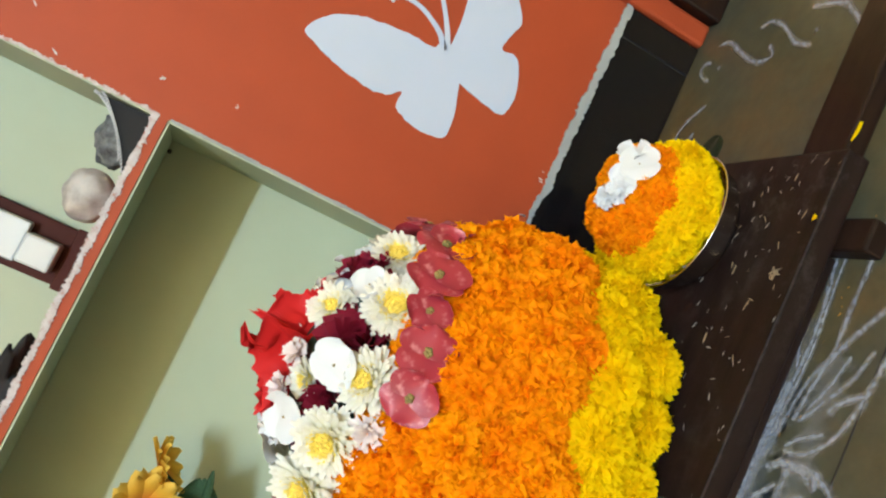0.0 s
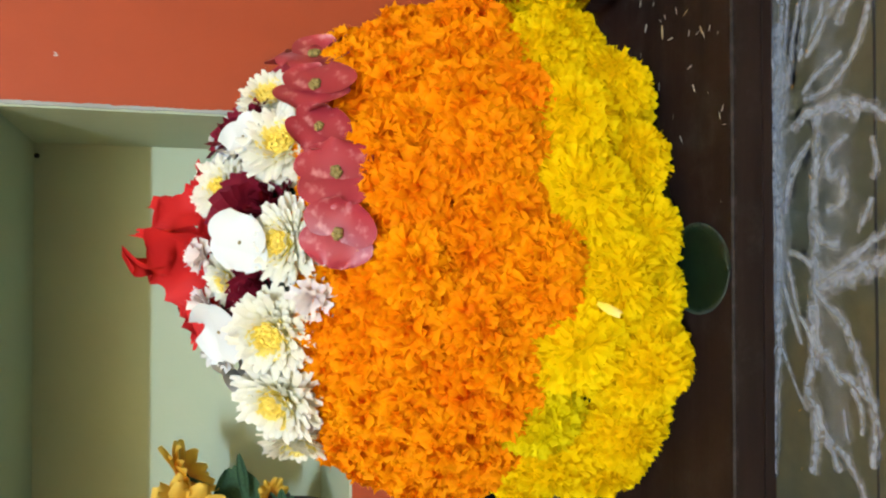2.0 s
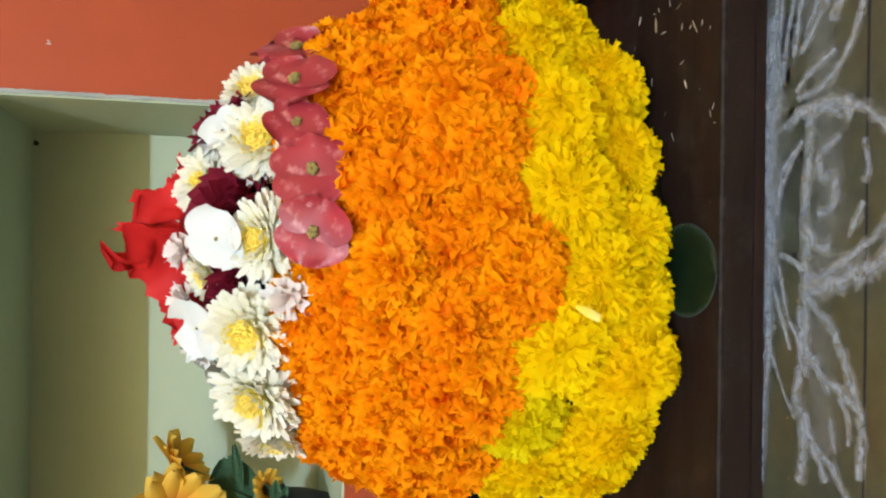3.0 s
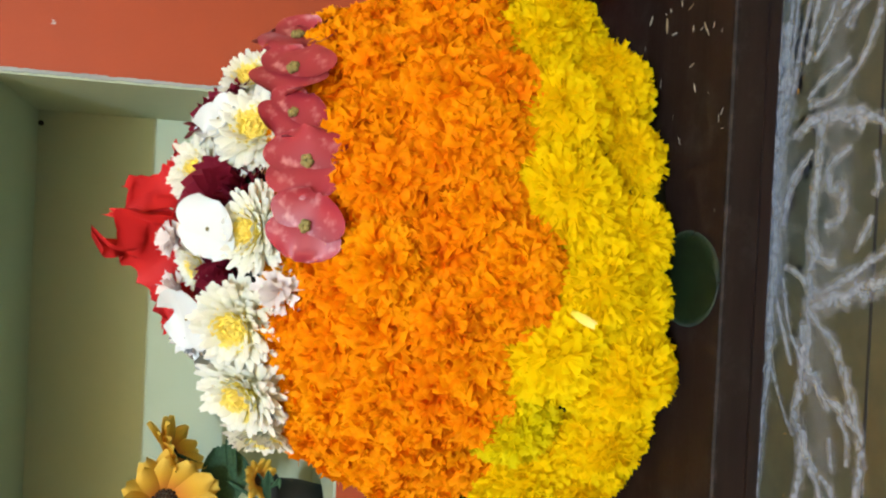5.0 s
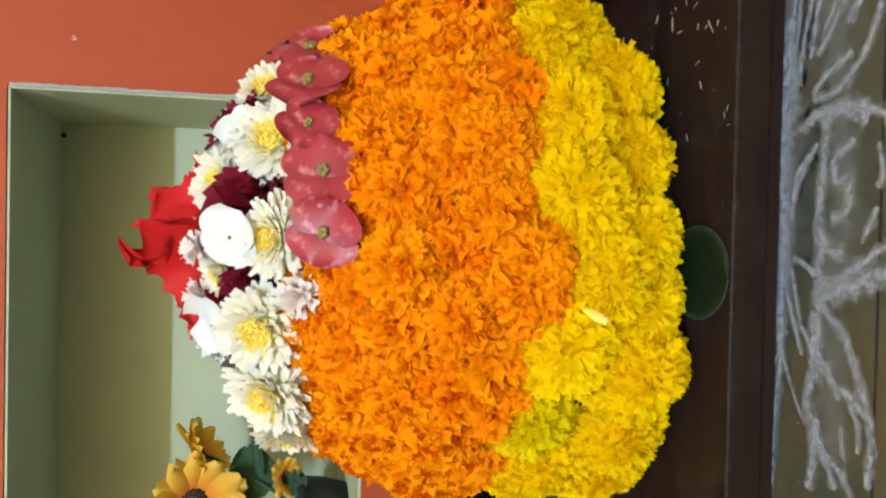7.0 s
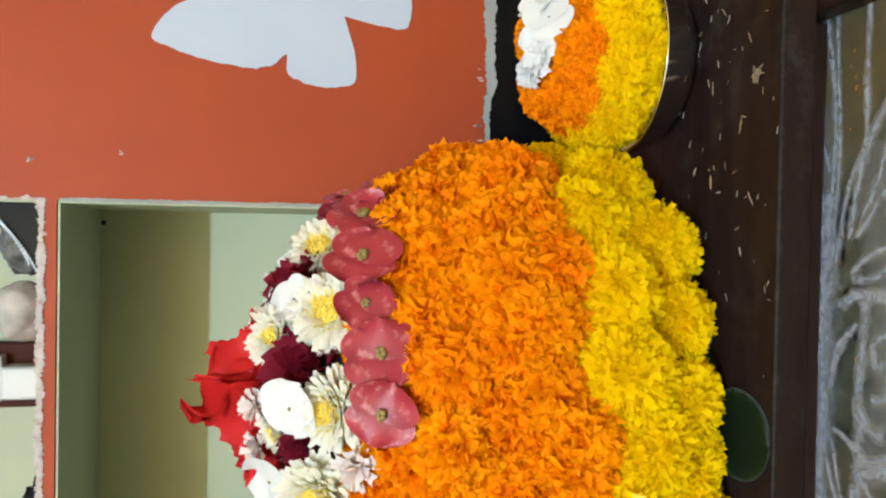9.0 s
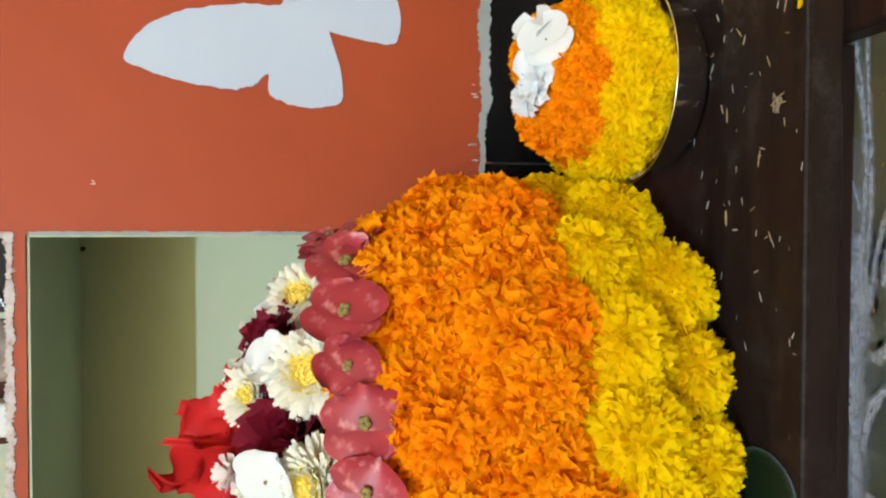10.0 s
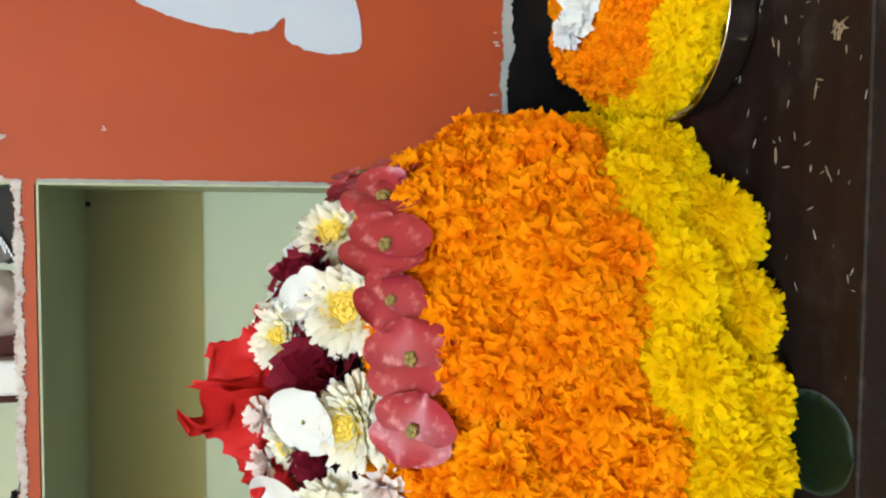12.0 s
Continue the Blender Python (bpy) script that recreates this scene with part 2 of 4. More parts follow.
def ragged_strip(bm, along, z0, z1, y, amp, seed, upright=False, step=0.003, thick=0.002, freq=60):
    """A thin strip of plaster with uneven edges, on the wall's face."""
    rnd = random.Random(seed)
    n = max(2, int((along[1] - along[0]) / step))
    rows = []
    for k in range(n + 1):
        a = along[0] + (along[1] - along[0]) * k / n
        lo = z0 + amp * (noise.noise((a * freq, seed, 0.3)) + 0.5 * rnd.uniform(-1, 1))
        hi = z1 + amp * (noise.noise((a * freq, seed, 7.3)) + 0.5 * rnd.uniform(-1, 1))
        hi = max(hi, lo + 0.0004)
        pts = [(a, lo), (a, hi)] if not upright else [(lo, a), (hi, a)]
        rows.append([bm.verts.new((p[0], yy, p[1])) for yy in (y - thick, y + 0.001) for p in pts])
    for p, q in zip(rows, rows[1:]):
        bm.faces.new((p[0], q[0], q[1], p[1]))
        bm.faces.new((p[1], q[1], q[3], p[3]))
        bm.faces.new((p[2], q[2], q[0], p[0]))
    return bm


bm = bmesh.new()
box(WX0, NX0, 0, 0.4, 0, 2.6, 0, bm)
box(NX1, WX1, 0, 0.4, 0.0, 2.6, 0, bm)
box(NX0, NX1, 0, 0.4, UTOP, 2.6, 0, bm)
box(NX0, NX1, 0, 0.4, 0, SILL, 0, bm)
wall = tagged(mesh_ob("wall_north", bm, ORANGE), "orange painted plaster wall with two recessed green niches", "wall", kind="structure")


def wedge(x0, x1, y0, y1, za, zb, thick):
    """A slab that climbs from za at y0 to zb at y1."""
    b = bmesh.new()
    v = [b.verts.new((x, y, z + d)) for x in (x0, x1) for y, z in ((y0, za), (y1, zb)) for d in (0, thick)]
    for f in ((0, 1, 3, 2), (4, 6, 7, 5), (0, 4, 5, 1), (2, 3, 7, 6), (1, 5, 7, 3), (0, 2, 6, 4)):
        b.faces.new([v[k] for k in f])
    bmesh.ops.recalc_face_normals(b, faces=b.faces[:])
    return b


part("shelf_slab", wedge(NX0, NX1, 0.0, DEEP, NTOP + 0.003, NTOP + RISE + 0.003, UBOT - NTOP - 0.003), ORANGE, wall, "thin orange shelf between the niches")
part("niche_ceiling", wedge(NX0, NX1, 0.002, DEEP, NTOP, NTOP + RISE, 0.0025), GREEN, wall, "pale green niche ceiling")
bm = bmesh.new()
t = 0.003
box(NX0, NX1, DEEP, 0.4, SILL, UTOP, 0, bm)
for x0, x1 in ((NX0, NX0 + t), (NX1 - t, NX1)):
    box(x0, x1, 0.002, DEEP, SILL + t, UTOP - t, 0, bm)
box(NX0, NX1, 0.002, DEEP, UTOP - t, UTOP, 0, bm)
box(NX0, NX1, 0.002, DEEP, SILL, SILL + t, 0, bm)
part("niche_lining", bm, GREEN, wall, "pale green painted inside of the niches")
bm = bmesh.new()
ragged_strip(bm, (NX0, NX1 + 0.002), UBOT - 0.006, UBOT + 0.001, 0.0, 0.0035, 3, False, 0.0012, 0.0015, 45)
ragged_strip(bm, (NX0, NX1 + 0.002), UBOT - 0.004, UBOT - 0.001, -0.0006, 0.0045, 5, False, 0.001, 0.0012, 170)
ragged_strip(bm, (UBOT - 0.004, 0.86), NX1 - 0.001, NX1 + 0.002, 0.0, 0.0025, 9, True, 0.0015, 0.0015, 90)
part("chipped_edge", bm, FLAKE, wall, "paint chipped to pinkish white plaster along the shelf edge")
bm = bmesh.new()
ragged_strip(bm, (0.30, NTOP), NX1 - 0.001, NX1 + 0.0025, 0.0, 0.001, 15, True)
ragged_strip(bm, (SILL, 0.30), NX1 - 0.001, NX1 + 0.002, 0.0, 0.001, 16, True)
part("niche_rim", bm, PLASTER, wall, "pale edge where orange paint meets green")
bm = bmesh.new()
ragged_strip(bm, (WX0, 0.13), 0.1195, 0.1262, -0.003, 0.0028, 21, False, 0.003, 0.002)
ragged_strip(bm, (0.13, WX1), 0.1150, 0.1262, -0.003, 0.0040, 23, False, 0.003, 0.002, 35)
part("bare_plaster_line", bm, PLASTER, wall, "strip of bare grey plaster above the skirting")

# white flecks where the orange paint has come off
bm = bmesh.new()
rnd = random.Random(12)
for x, z, l, a in ((0.049, 0.516, 0.004, 1.55), (0.05, 0.755, 0.006, 2.35), (0.041, 0.602, 0.005, 2.0), (0.052, 0.516, 0.003, 2.25), (0.05, 0.515, 0.003, 1.55), (0.04, 0.603, 0.006, 4.05), (0.011, 0.714, 0.007, 2.05), (-0.001, 0.725, 0.006, 1.85), (0.148, 0.13, 0.006, 1.5), (0.08, 0.131, 0.005, 1.5), (0.097, 0.132, 0.006, 1.5), (0.097, 0.134, 0.006, 1.4), (0.151, 0.132, 0.005, 1.5), (0.161, 0.133, 0.003, 1.5), (0.07, 0.114, 0.003, 0.4)):
    n = 9
    pts = []
    for k in range(n):
        q = k * math.tau / n
        r = rnd.uniform(0.6, 1.2)
        p = Vector((math.cos(q) * l * 0.75 * r, 0, math.sin(q) * l * 0.22 * r))
        pts.append(bm.verts.new(Matrix.Rotation(a, 3, "Y") @ p + Vector((x, -0.0012, z))))
    bm.faces.new(pts)
part("paint_chips", bm, FLAKE, wall, "small chips in the orange paint")
bm = bmesh.new()
bmesh.ops.create_uvsphere(bm, u_segments=10, v_segments=6, radius=0.0035, matrix=Matrix.Translation((-0.020, DEEP - 0.001, 0.5845)))
part("nail", bm, BLACK, wall, "dark nail in the niche")

from mathutils.geometry import tessellate_polygon

# white butterfly painted on the wall: the outline of each pair of wings, from the head round to the tail
WINGS = ([(0.0, 0.022), (-0.009, 0.022), (-0.029, 0.050), (-0.062, 0.087), (-0.092, 0.108), (-0.121, 0.116), (-0.144, 0.112), (-0.140, 0.090), (-0.133, 0.064), (-0.113, 0.021), (-0.104, 0.007), (-0.090, -0.004), (-0.073, -0.008), (-0.089, -0.020), (-0.089, -0.034), (-0.081, -0.056), (-0.065, -0.078), (-0.053, -0.085), (-0.043, -0.080), (-0.026, -0.066), (-0.012, -0.049), (0.0, -0.034)],
         [(0.0, 0.022), (0.010, 0.012), (0.034, 0.027), (0.052, 0.042), (0.090, 0.078), (0.118, 0.101), (0.143, 0.106), (0.139, 0.066), (0.120, 0.0), (0.101, -0.011), (0.075, -0.022), (0.087, -0.041), (0.078, -0.063), (0.057, -0.087), (0.032, -0.097), (0.020, -0.080), (0.008, -0.055), (0.0, -0.034)])
FEELERS = ([(0.002, 0.012), (0.008, 0.031), (0.007, 0.051), (0.002, 0.073), (-0.010, 0.092), (-0.022, 0.098), (-0.029, 0.096)], [(0.006, 0.010), (0.017, 0.028), (0.026, 0.048), (0.036, 0.074), (0.047, 0.095), (0.060, 0.102)])


def smooth_line(pts, per=5):
    out = []
    for k in range(len(pts) - 1):
        p = [Vector((*pts[max(0, min(len(pts) - 1, k + d))], 0)) for d in (-1, 0, 1, 2)]
        for n in range(per):
            u = n / per
            out.append(0.5 * (2 * p[1] + (p[2] - p[0]) * u + (2 * p[0] - 5 * p[1] + 4 * p[2] - p[3]) * u ** 2 + (3 * p[1] - p[0] - 3 * p[2] + p[3]) * u ** 3))
    out.append(Vector((*pts[-1], 0)))
    return out


BF_TURN = 33.85
turn = Matrix.Rotation(radians(BF_TURN), 3, "Y") @ Matrix.Scale(0.99, 3)
HEART = Vector((0.2285, 0.0, 0.315))
butterfly = tagged(new("butterfly_painting"), "white butterfly stencilled on the orange wall", "wall painting")
for wing, antenna in zip(WINGS, FEELERS):
    rim = []
    for p in smooth_line(wing, 6):
        j = 0.0016 * noise.noise((p.x * 190, p.y * 190, 4.0)) * min(1.0, abs(p.x) * 60)
        rim.append(Vector((p.x + j, 0, p.y + j)))
    bm = bmesh.new()
    front, back = ([bm.verts.new(turn @ p + HEART + Vector((0, y, 0))) for p in rim] for y in (-0.0016, 0.0005))
    for tri in tessellate_polygon([[Vector((p.x, p.z, 0)) for p in rim]]):
        bm.faces.new([front[q] for q in tri])
    for k in range(1, len(rim)):
        bm.faces.new((front[k], front[k - 1], back[k - 1], back[k]))
    bmesh.ops.recalc_face_normals(bm, faces=bm.faces[:])
    part("wing", bm, WHITE, butterfly)
    feeler = smooth_line(antenna, 6)
    bm = bmesh.new()
    prev = None
    for k, p in enumerate(feeler):
        d = (feeler[min(k + 1, len(feeler) - 1)] - feeler[max(k - 1, 0)]).normalized()
        w = 0.0046 - 0.0016 * math.sin(3.0 * k / len(feeler))
        pair = [bm.verts.new(turn @ Vector((p.x - d.y * w * q, 0, p.y + d.x * w * q)) + HEART + Vector((0, -0.0019, 0))) for q in (-1, 1)]
        if prev:
            bm.faces.new((prev[0], prev[1], pair[1], pair[0]))
        prev = pair
    part("antenna", bm, WHITE, butterfly)

floor = tagged(mesh_ob("floor", box(-1.5, 1.7, -4.2, 0.4, -0.1, 0.0), STONE), "olive grey polished stone floor with brown stains", "floor", kind="structure")
for x0, x1, y0, y1 in ((-1.5, 1.7, -0.4885, -0.487), (0.605, 0.6065, -4.2, 0.0), (-0.605, -0.6035, -4.2, 0.0)):
    part("floor_joint", box(x0, x1, y0, y1, 0.0, 0.0006), BLACK, floor)
# unseen ceiling and walls, added to close the room and bounce light
tagged(mesh_ob("ceiling", box(-1.5, 1.7, -4.2, 0.4, 2.6, 2.7), CEILING_PAINT), "unseen white ceiling, added to close the room and bounce light", "ceiling", kind="structure")
tagged(mesh_ob("wall_west", box(-1.6, -1.5, -4.2, 0.4, 0, 2.6), ROOM), "unseen apricot wall, added to close the room and bounce warm light", "wall", kind="structure")
tagged(mesh_ob("wall_east", box(1.7, 1.8, -4.2, 0.4, 0, 2.6), ROOM), "unseen apricot wall, added to close the room and bounce warm light", "wall", kind="structure")
tagged(mesh_ob("wall_south", box(-1.5, 1.7, -4.3, -4.2, 0, 2.6), ROOM), "unseen apricot wall, added to close the room and bounce warm light", "wall", kind="structure")
tagged(mesh_ob("wall_corner", box(WX1, 0.456, -0.012, 0.4, 0, 2.6, 0.006), ORANGE), "rounded orange plaster corner reaching to the floor", "wall", kind="structure")
tagged(mesh_ob("door_frame", box(0.456, 0.546, -0.03, 0.4, 0, 2.1, 0.004), WOOD), "dark wooden door frame", "door frame", kind="structure")
tagged(mesh_ob("wall_return", box(0.546, 1.7, 0.0, 0.4, 0, 2.6), ROOM), "plain apricot wall beyond the door frame, added to close the room", "wall", kind="structure")

skirt = tagged(new("baseboard"), "black polished granite skirting tiles", "skirting", kind="structure")
for x0, x1 in ((-1.13, -0.828), (-0.826, -0.526), (-0.524, -0.224), (-0.222, 0.0765), (0.0785, 0.378), (0.380, WX1 - 0.001)):
    part("granite_tile", box(x0, x1, -0.004, 0.0015, 0.0005, 0.1215, 0.001), GRANITE, skirt)


for x in (-0.827, -0.525, -0.223, 0.0775, 0.379):
    part("grout_joint", box(x - 0.0015, x + 0.0015, -0.002, 0.001, 0.001, 0.112), BLACK, skirt)


# ---- chalk drawing on the floor ----
rangoli = tagged(new("rangoli"), "white chalk flower drawing rubbed on the stone floor", "floor drawing")


def stroke(width, pts, mat=CHALK, seed=[0]):
    """One rubbed chalk line: a thin ribbon with uneven edges, a grain's height above the floor."""
    seed[0] += 1
    line = smooth_line(pts, 8)
    bm = bmesh.new()
    uv = bm.loops.layers.uv.new("UVMap")
    prev, run = None, 0.0
    for k, p in enumerate(line):
        run += (p - line[k - 1]).length * 90 if k else 0.0
        d = (line[min(k + 1, len(line) - 1)] - line[max(k - 1, 0)]).normalized()
        w = width * (1.2 + 0.5 * noise.noise((p.x * 90, p.y * 90, seed[0])))
        if k in (0, len(line) - 1):
            w *= 0.5
        n = Vector((-d.y, d.x, 0))
        z = 0.0009 + 0.00003 * seed[0]
        row = [(bm.verts.new((p.x + n.x * w * q, p.y + n.y * w * q, z if abs(q) < 1 else 0.0003)), (0.5 + 0.5 * q, run + 7.7 * seed[0])) for q in (-1, -0.5, 0.5, 1)]
        if prev:
            for a in range(3):
                quad = (prev[a], prev[a + 1], row[a + 1], row[a])
                f = bm.faces.new([v[0] for v in quad])
                for loop, v in zip(f.loops, quad):
                    loop[uv].uv = v[1]
        prev = row
    bmesh.ops.recalc_face_normals(bm, faces=bm.faces[:])
    part("chalk_line", bm, mat, rangoli)


stroke(0.005, [(0.166, -0.442), (0.115, -0.443), (0.070, -0.442), (0.031, -0.442), (0.013, -0.432), (-0.009, -0.425), (-0.046, -0.418)])
stroke(0.006, [(0.119, -0.405), (0.075, -0.413), (0.033, -0.416), (-0.018, -0.412), (-0.054, -0.413)])
stroke(0.004, [(0.118, -0.415), (0.083, -0.417), (0.027, -0.420), (-0.028, -0.416)])
stroke(0.006, [(-0.028, -0.430), (0.025, -0.442), (0.064, -0.466), (0.084, -0.485), (0.073, -0.494), (0.039, -0.493), (0.001, -0.487), (-0.030, -0.476), (-0.050, -0.456), (-0.054, -0.433)])
stroke(0.005, [(0.042, -0.480), (0.017, -0.471), (-0.007, -0.453), (-0.028, -0.436)])
stroke(0.005, [(0.034, -0.461), (0.006, -0.452), (-0.018, -0.439)])
stroke(0.006, [(0.007, -0.489), (-0.002, -0.471), (-0.014, -0.461)])
stroke(0.005, [(-0.031, -0.465), (-0.039, -0.447), (-0.050, -0.432)])
stroke(0.006, [(0.099, -0.504), (0.082, -0.498), (0.062, -0.501)])
stroke(0.007, [(-0.072, -0.423), (-0.063, -0.439), (-0.061, -0.463), (-0.067, -0.484), (-0.081, -0.501), (-0.097, -0.516), (-0.115, -0.520), (-0.131, -0.504), (-0.146, -0.485), (-0.158, -0.464), (-0.168, -0.442)])
stroke(0.004, [(0.056, -0.385), (0.035, -0.404), (0.015, -0.412)])
stroke(0.005, [(0.018, -0.386), (0.001, -0.401), (-0.023, -0.413)])
stroke(0.006, [(-0.041, -0.387), (-0.054, -0.400), (-0.068, -0.411)])
stroke(0.012, [(-0.018, -0.412), (-0.054, -0.414), (-0.072, -0.411), (-0.109, -0.410), (-0.145, -0.411), (-0.167, -0.410)])
stroke(0.009, [(-0.059, -0.445), (-0.088, -0.445), (-0.124, -0.441), (-0.149, -0.443), (-0.175, -0.443), (-0.224, -0.444)])
stroke(0.005, [(-0.085, -0.435), (-0.103, -0.423), (-0.126, -0.416)])
stroke(0.007, [(-0.081, -0.469), (-0.092, -0.453), (-0.105, -0.457), (-0.104, -0.465), (-0.121, -0.464), (-0.126, -0.452)])
stroke(0.005, [(-0.085, -0.486), (-0.101, -0.490), (-0.110, -0.487)])
stroke(0.005, [(-0.120, -0.487), (-0.131, -0.481), (-0.140, -0.476)])
stroke(0.008, [(-0.132, -0.444), (-0.144, -0.451), (-0.146, -0.463)])
stroke(0.012, [(-0.173, -0.442), (-0.165, -0.470), (-0.154, -0.496), (-0.134, -0.520)])
stroke(0.007, [(-0.174, -0.441), (-0.186, -0.457), (-0.203, -0.471), (-0.226, -0.481), (-0.247, -0.487), (-0.274, -0.485)])
stroke(0.009, [(-0.181, -0.439), (-0.211, -0.440), (-0.236, -0.437), (-0.261, -0.443), (-0.289, -0.440)])
stroke(0.006, [(-0.210, -0.450), (-0.224, -0.459), (-0.229, -0.464)])
stroke(0.005, [(-0.231, -0.470), (-0.241, -0.477), (-0.257, -0.478)])
stroke(0.004, [(-0.244, -0.464), (-0.264, -0.468)])
stroke(0.005, [(-0.163, -0.412), (-0.184, -0.420), (-0.209, -0.431)])
stroke(0.006, [(-0.170, -0.408), (-0.199, -0.410), (-0.216, -0.411), (-0.256, -0.406), (-0.300, -0.405)])
stroke(0.006, [(-0.261, -0.443), (-0.268, -0.453), (-0.282, -0.462)])
stroke(0.004, [(-0.183, -0.375), (-0.168, -0.397), (-0.159, -0.412)])
stroke(0.008, [(-0.063, -0.437), (-0.064, -0.460), (-0.071, -0.479)])
stroke(0.030, [(0.059, -0.401), (-0.022, -0.407), (-0.103, -0.408), (-0.175, -0.406)], DUST)
stroke(0.026, [(0.032, -0.449), (-0.061, -0.457), (-0.122, -0.461), (-0.173, -0.450)], DUST)
stroke(0.022, [(-0.163, -0.446), (-0.205, -0.454), (-0.267, -0.462)], DUST)
stroke(0.011, [(0.003, -0.413), (-0.026, -0.411), (-0.058, -0.409), (-0.078, -0.408)])
stroke(0.008, [(-0.076, -0.408), (-0.101, -0.408), (-0.127, -0.411), (-0.157, -0.411), (-0.182, -0.410), (-0.210, -0.411)])
stroke(0.0045, [(0.007, -0.394), (-0.010, -0.400), (-0.030, -0.409)])
stroke(0.005, [(-0.040, -0.389), (-0.053, -0.397), (-0.071, -0.407)])
stroke(0.004, [(-0.070, -0.401), (-0.079, -0.397), (-0.101, -0.403)])
stroke(0.003, [(-0.209, -0.411), (-0.221, -0.403), (-0.233, -0.393)])
stroke(0.003, [(-0.211, -0.412), (-0.227, -0.421), (-0.240, -0.428), (-0.250, -0.436)])
stroke(0.004, [(-0.157, -0.420), (-0.172, -0.424), (-0.189, -0.429), (-0.204, -0.439)])
stroke(0.004, [(-0.150, -0.421), (-0.154, -0.432), (-0.160, -0.441)])
stroke(0.0045, [(-0.115, -0.419), (-0.098, -0.423), (-0.087, -0.433), (-0.081, -0.440)])
stroke(0.006, [(-0.245, -0.444), (-0.260, -0.450), (-0.271, -0.465), (-0.284, -0.476), (-0.301, -0.485)])
stroke(0.005, [(-0.209, -0.446), (-0.222, -0.459), (-0.227, -0.473), (-0.236, -0.483)])
stroke(0.02, [(0.003, -0.411), (-0.058, -0.409), (-0.122, -0.410), (-0.198, -0.410)], DUST)
stroke(0.006, [(-0.210, -0.410), (-0.248, -0.410), (-0.287, -0.408)], DUST)
stroke(0.006, [(0.355, -0.071), (0.372, -0.043), (0.387, -0.042), (0.387, -0.058)])
stroke(0.005, [(0.376, -0.077), (0.374, -0.084)])
stroke(0.006, [(0.412, -0.059), (0.412, -0.082), (0.386, -0.120), (0.365, -0.158), (0.367, -0.185), (0.385, -0.171)])
stroke(0.006, [(0.417, -0.137), (0.422, -0.154), (0.412, -0.177), (0.396, -0.197), (0.376, -0.219), (0.366, -0.248)])
stroke(0.005, [(0.387, -0.244), (0.383, -0.249)])
stroke(0.007, [(0.421, -0.222), (0.418, -0.246), (0.410, -0.274), (0.393, -0.295), (0.374, -0.313)])
stroke(0.006, [(0.268, -0.051), (0.294, -0.059), (0.317, -0.091)])
stroke(0.006, [(0.264, -0.081), (0.278, -0.091)])

# ---- low wooden stool ----
stool = tagged(new("low_stool"), "low dark-stained wooden plank stool, scuffed and strewn with straw", "stool")
part("seat_plank", box(-0.62, 0.199, -0.421, -0.156, 0.020, 0.045, 0.0025), WOOD_TOP, stool)
for x0, x1 in ((0.116, 0.146), (-0.575, -0.54)):
    part("foot", box(x0, x1, -0.452, -0.126, 0.0, 0.0205, 0.003), WOOD, stool)
part("front_rail", box(-0.60, 0.115, -0.406, -0.391, 0.0, 0.0195, 0.002), WOOD, stool)
# thin strip on the front edge: wear, and a highlight painted as colour
bm = bmesh.new()
prev = None
for k in range(161):
    x = -0.60 + 0.79 * k / 160
    h = 0.0005 + 0.0007 * abs(noise.noise((x * 40.0, 3.0, 0.0)))
    row = [bm.verts.new((x, y, z)) for y, z in ((-0.4212, 0.0425 - h), (-0.4213, 0.0440), (-0.4202, 0.0452), (-0.4188 + h, 0.0453))]
    if prev:
        for a in range(3):
            bm.faces.new((prev[a], prev[a + 1], row[a + 1], row[a]))
    prev = row
part("worn_highlit_edge", bm, WORN_HIGHLIGHT, stool, "worn front edge with its highlight put into the pale colour")
runner = tagged(new("wooden_frame"), "dark wooden frame lying on the stone floor", "wooden frame")
part("rail", box(0.204, 0.75, -0.388, -0.333, 0.0, 0.022, 0.003), WOOD, runner)
part("cross_rail", box(0.385, 0.425, -0.60, -0.389, 0.0, 0.020, 0.003), WOOD, runner)

# straw, husks and petal crumbs strewn over the stool and the floor
rnd = random.Random(5)


def bits(name, mat, count, length, xr, yr, z, label, bias=None):
    bm = bmesh.new()
    for _ in range(count):
        x, y = rnd.uniform(*xr), rnd.uniform(*yr)
        if bias:
            x = xr[0] + (xr[1] - xr[0]) * rnd.random() ** bias
        a, l = rnd.choice((rnd.uniform(-0.5, 0.5), rnd.uniform(0, 3.1))), length * rnd.uniform(0.4, 1.2)
        w = l * rnd.uniform(0.10, 0.22)
        m = Matrix.Translation((x, y, z + w * 0.35)) @ Matrix.Rotation(a, 4, "Z") @ Matrix.Diagonal((l, w, w * 0.6, 1))
        bmesh.ops.create_uvsphere(bm, u_segments=6, v_segments=4, radius=0.5, matrix=m @ Matrix.Rotation(math.pi / 2, 4, "Y"))
    return tagged(mesh_ob(name, bm, mat), label, "debris", kind="stuff")


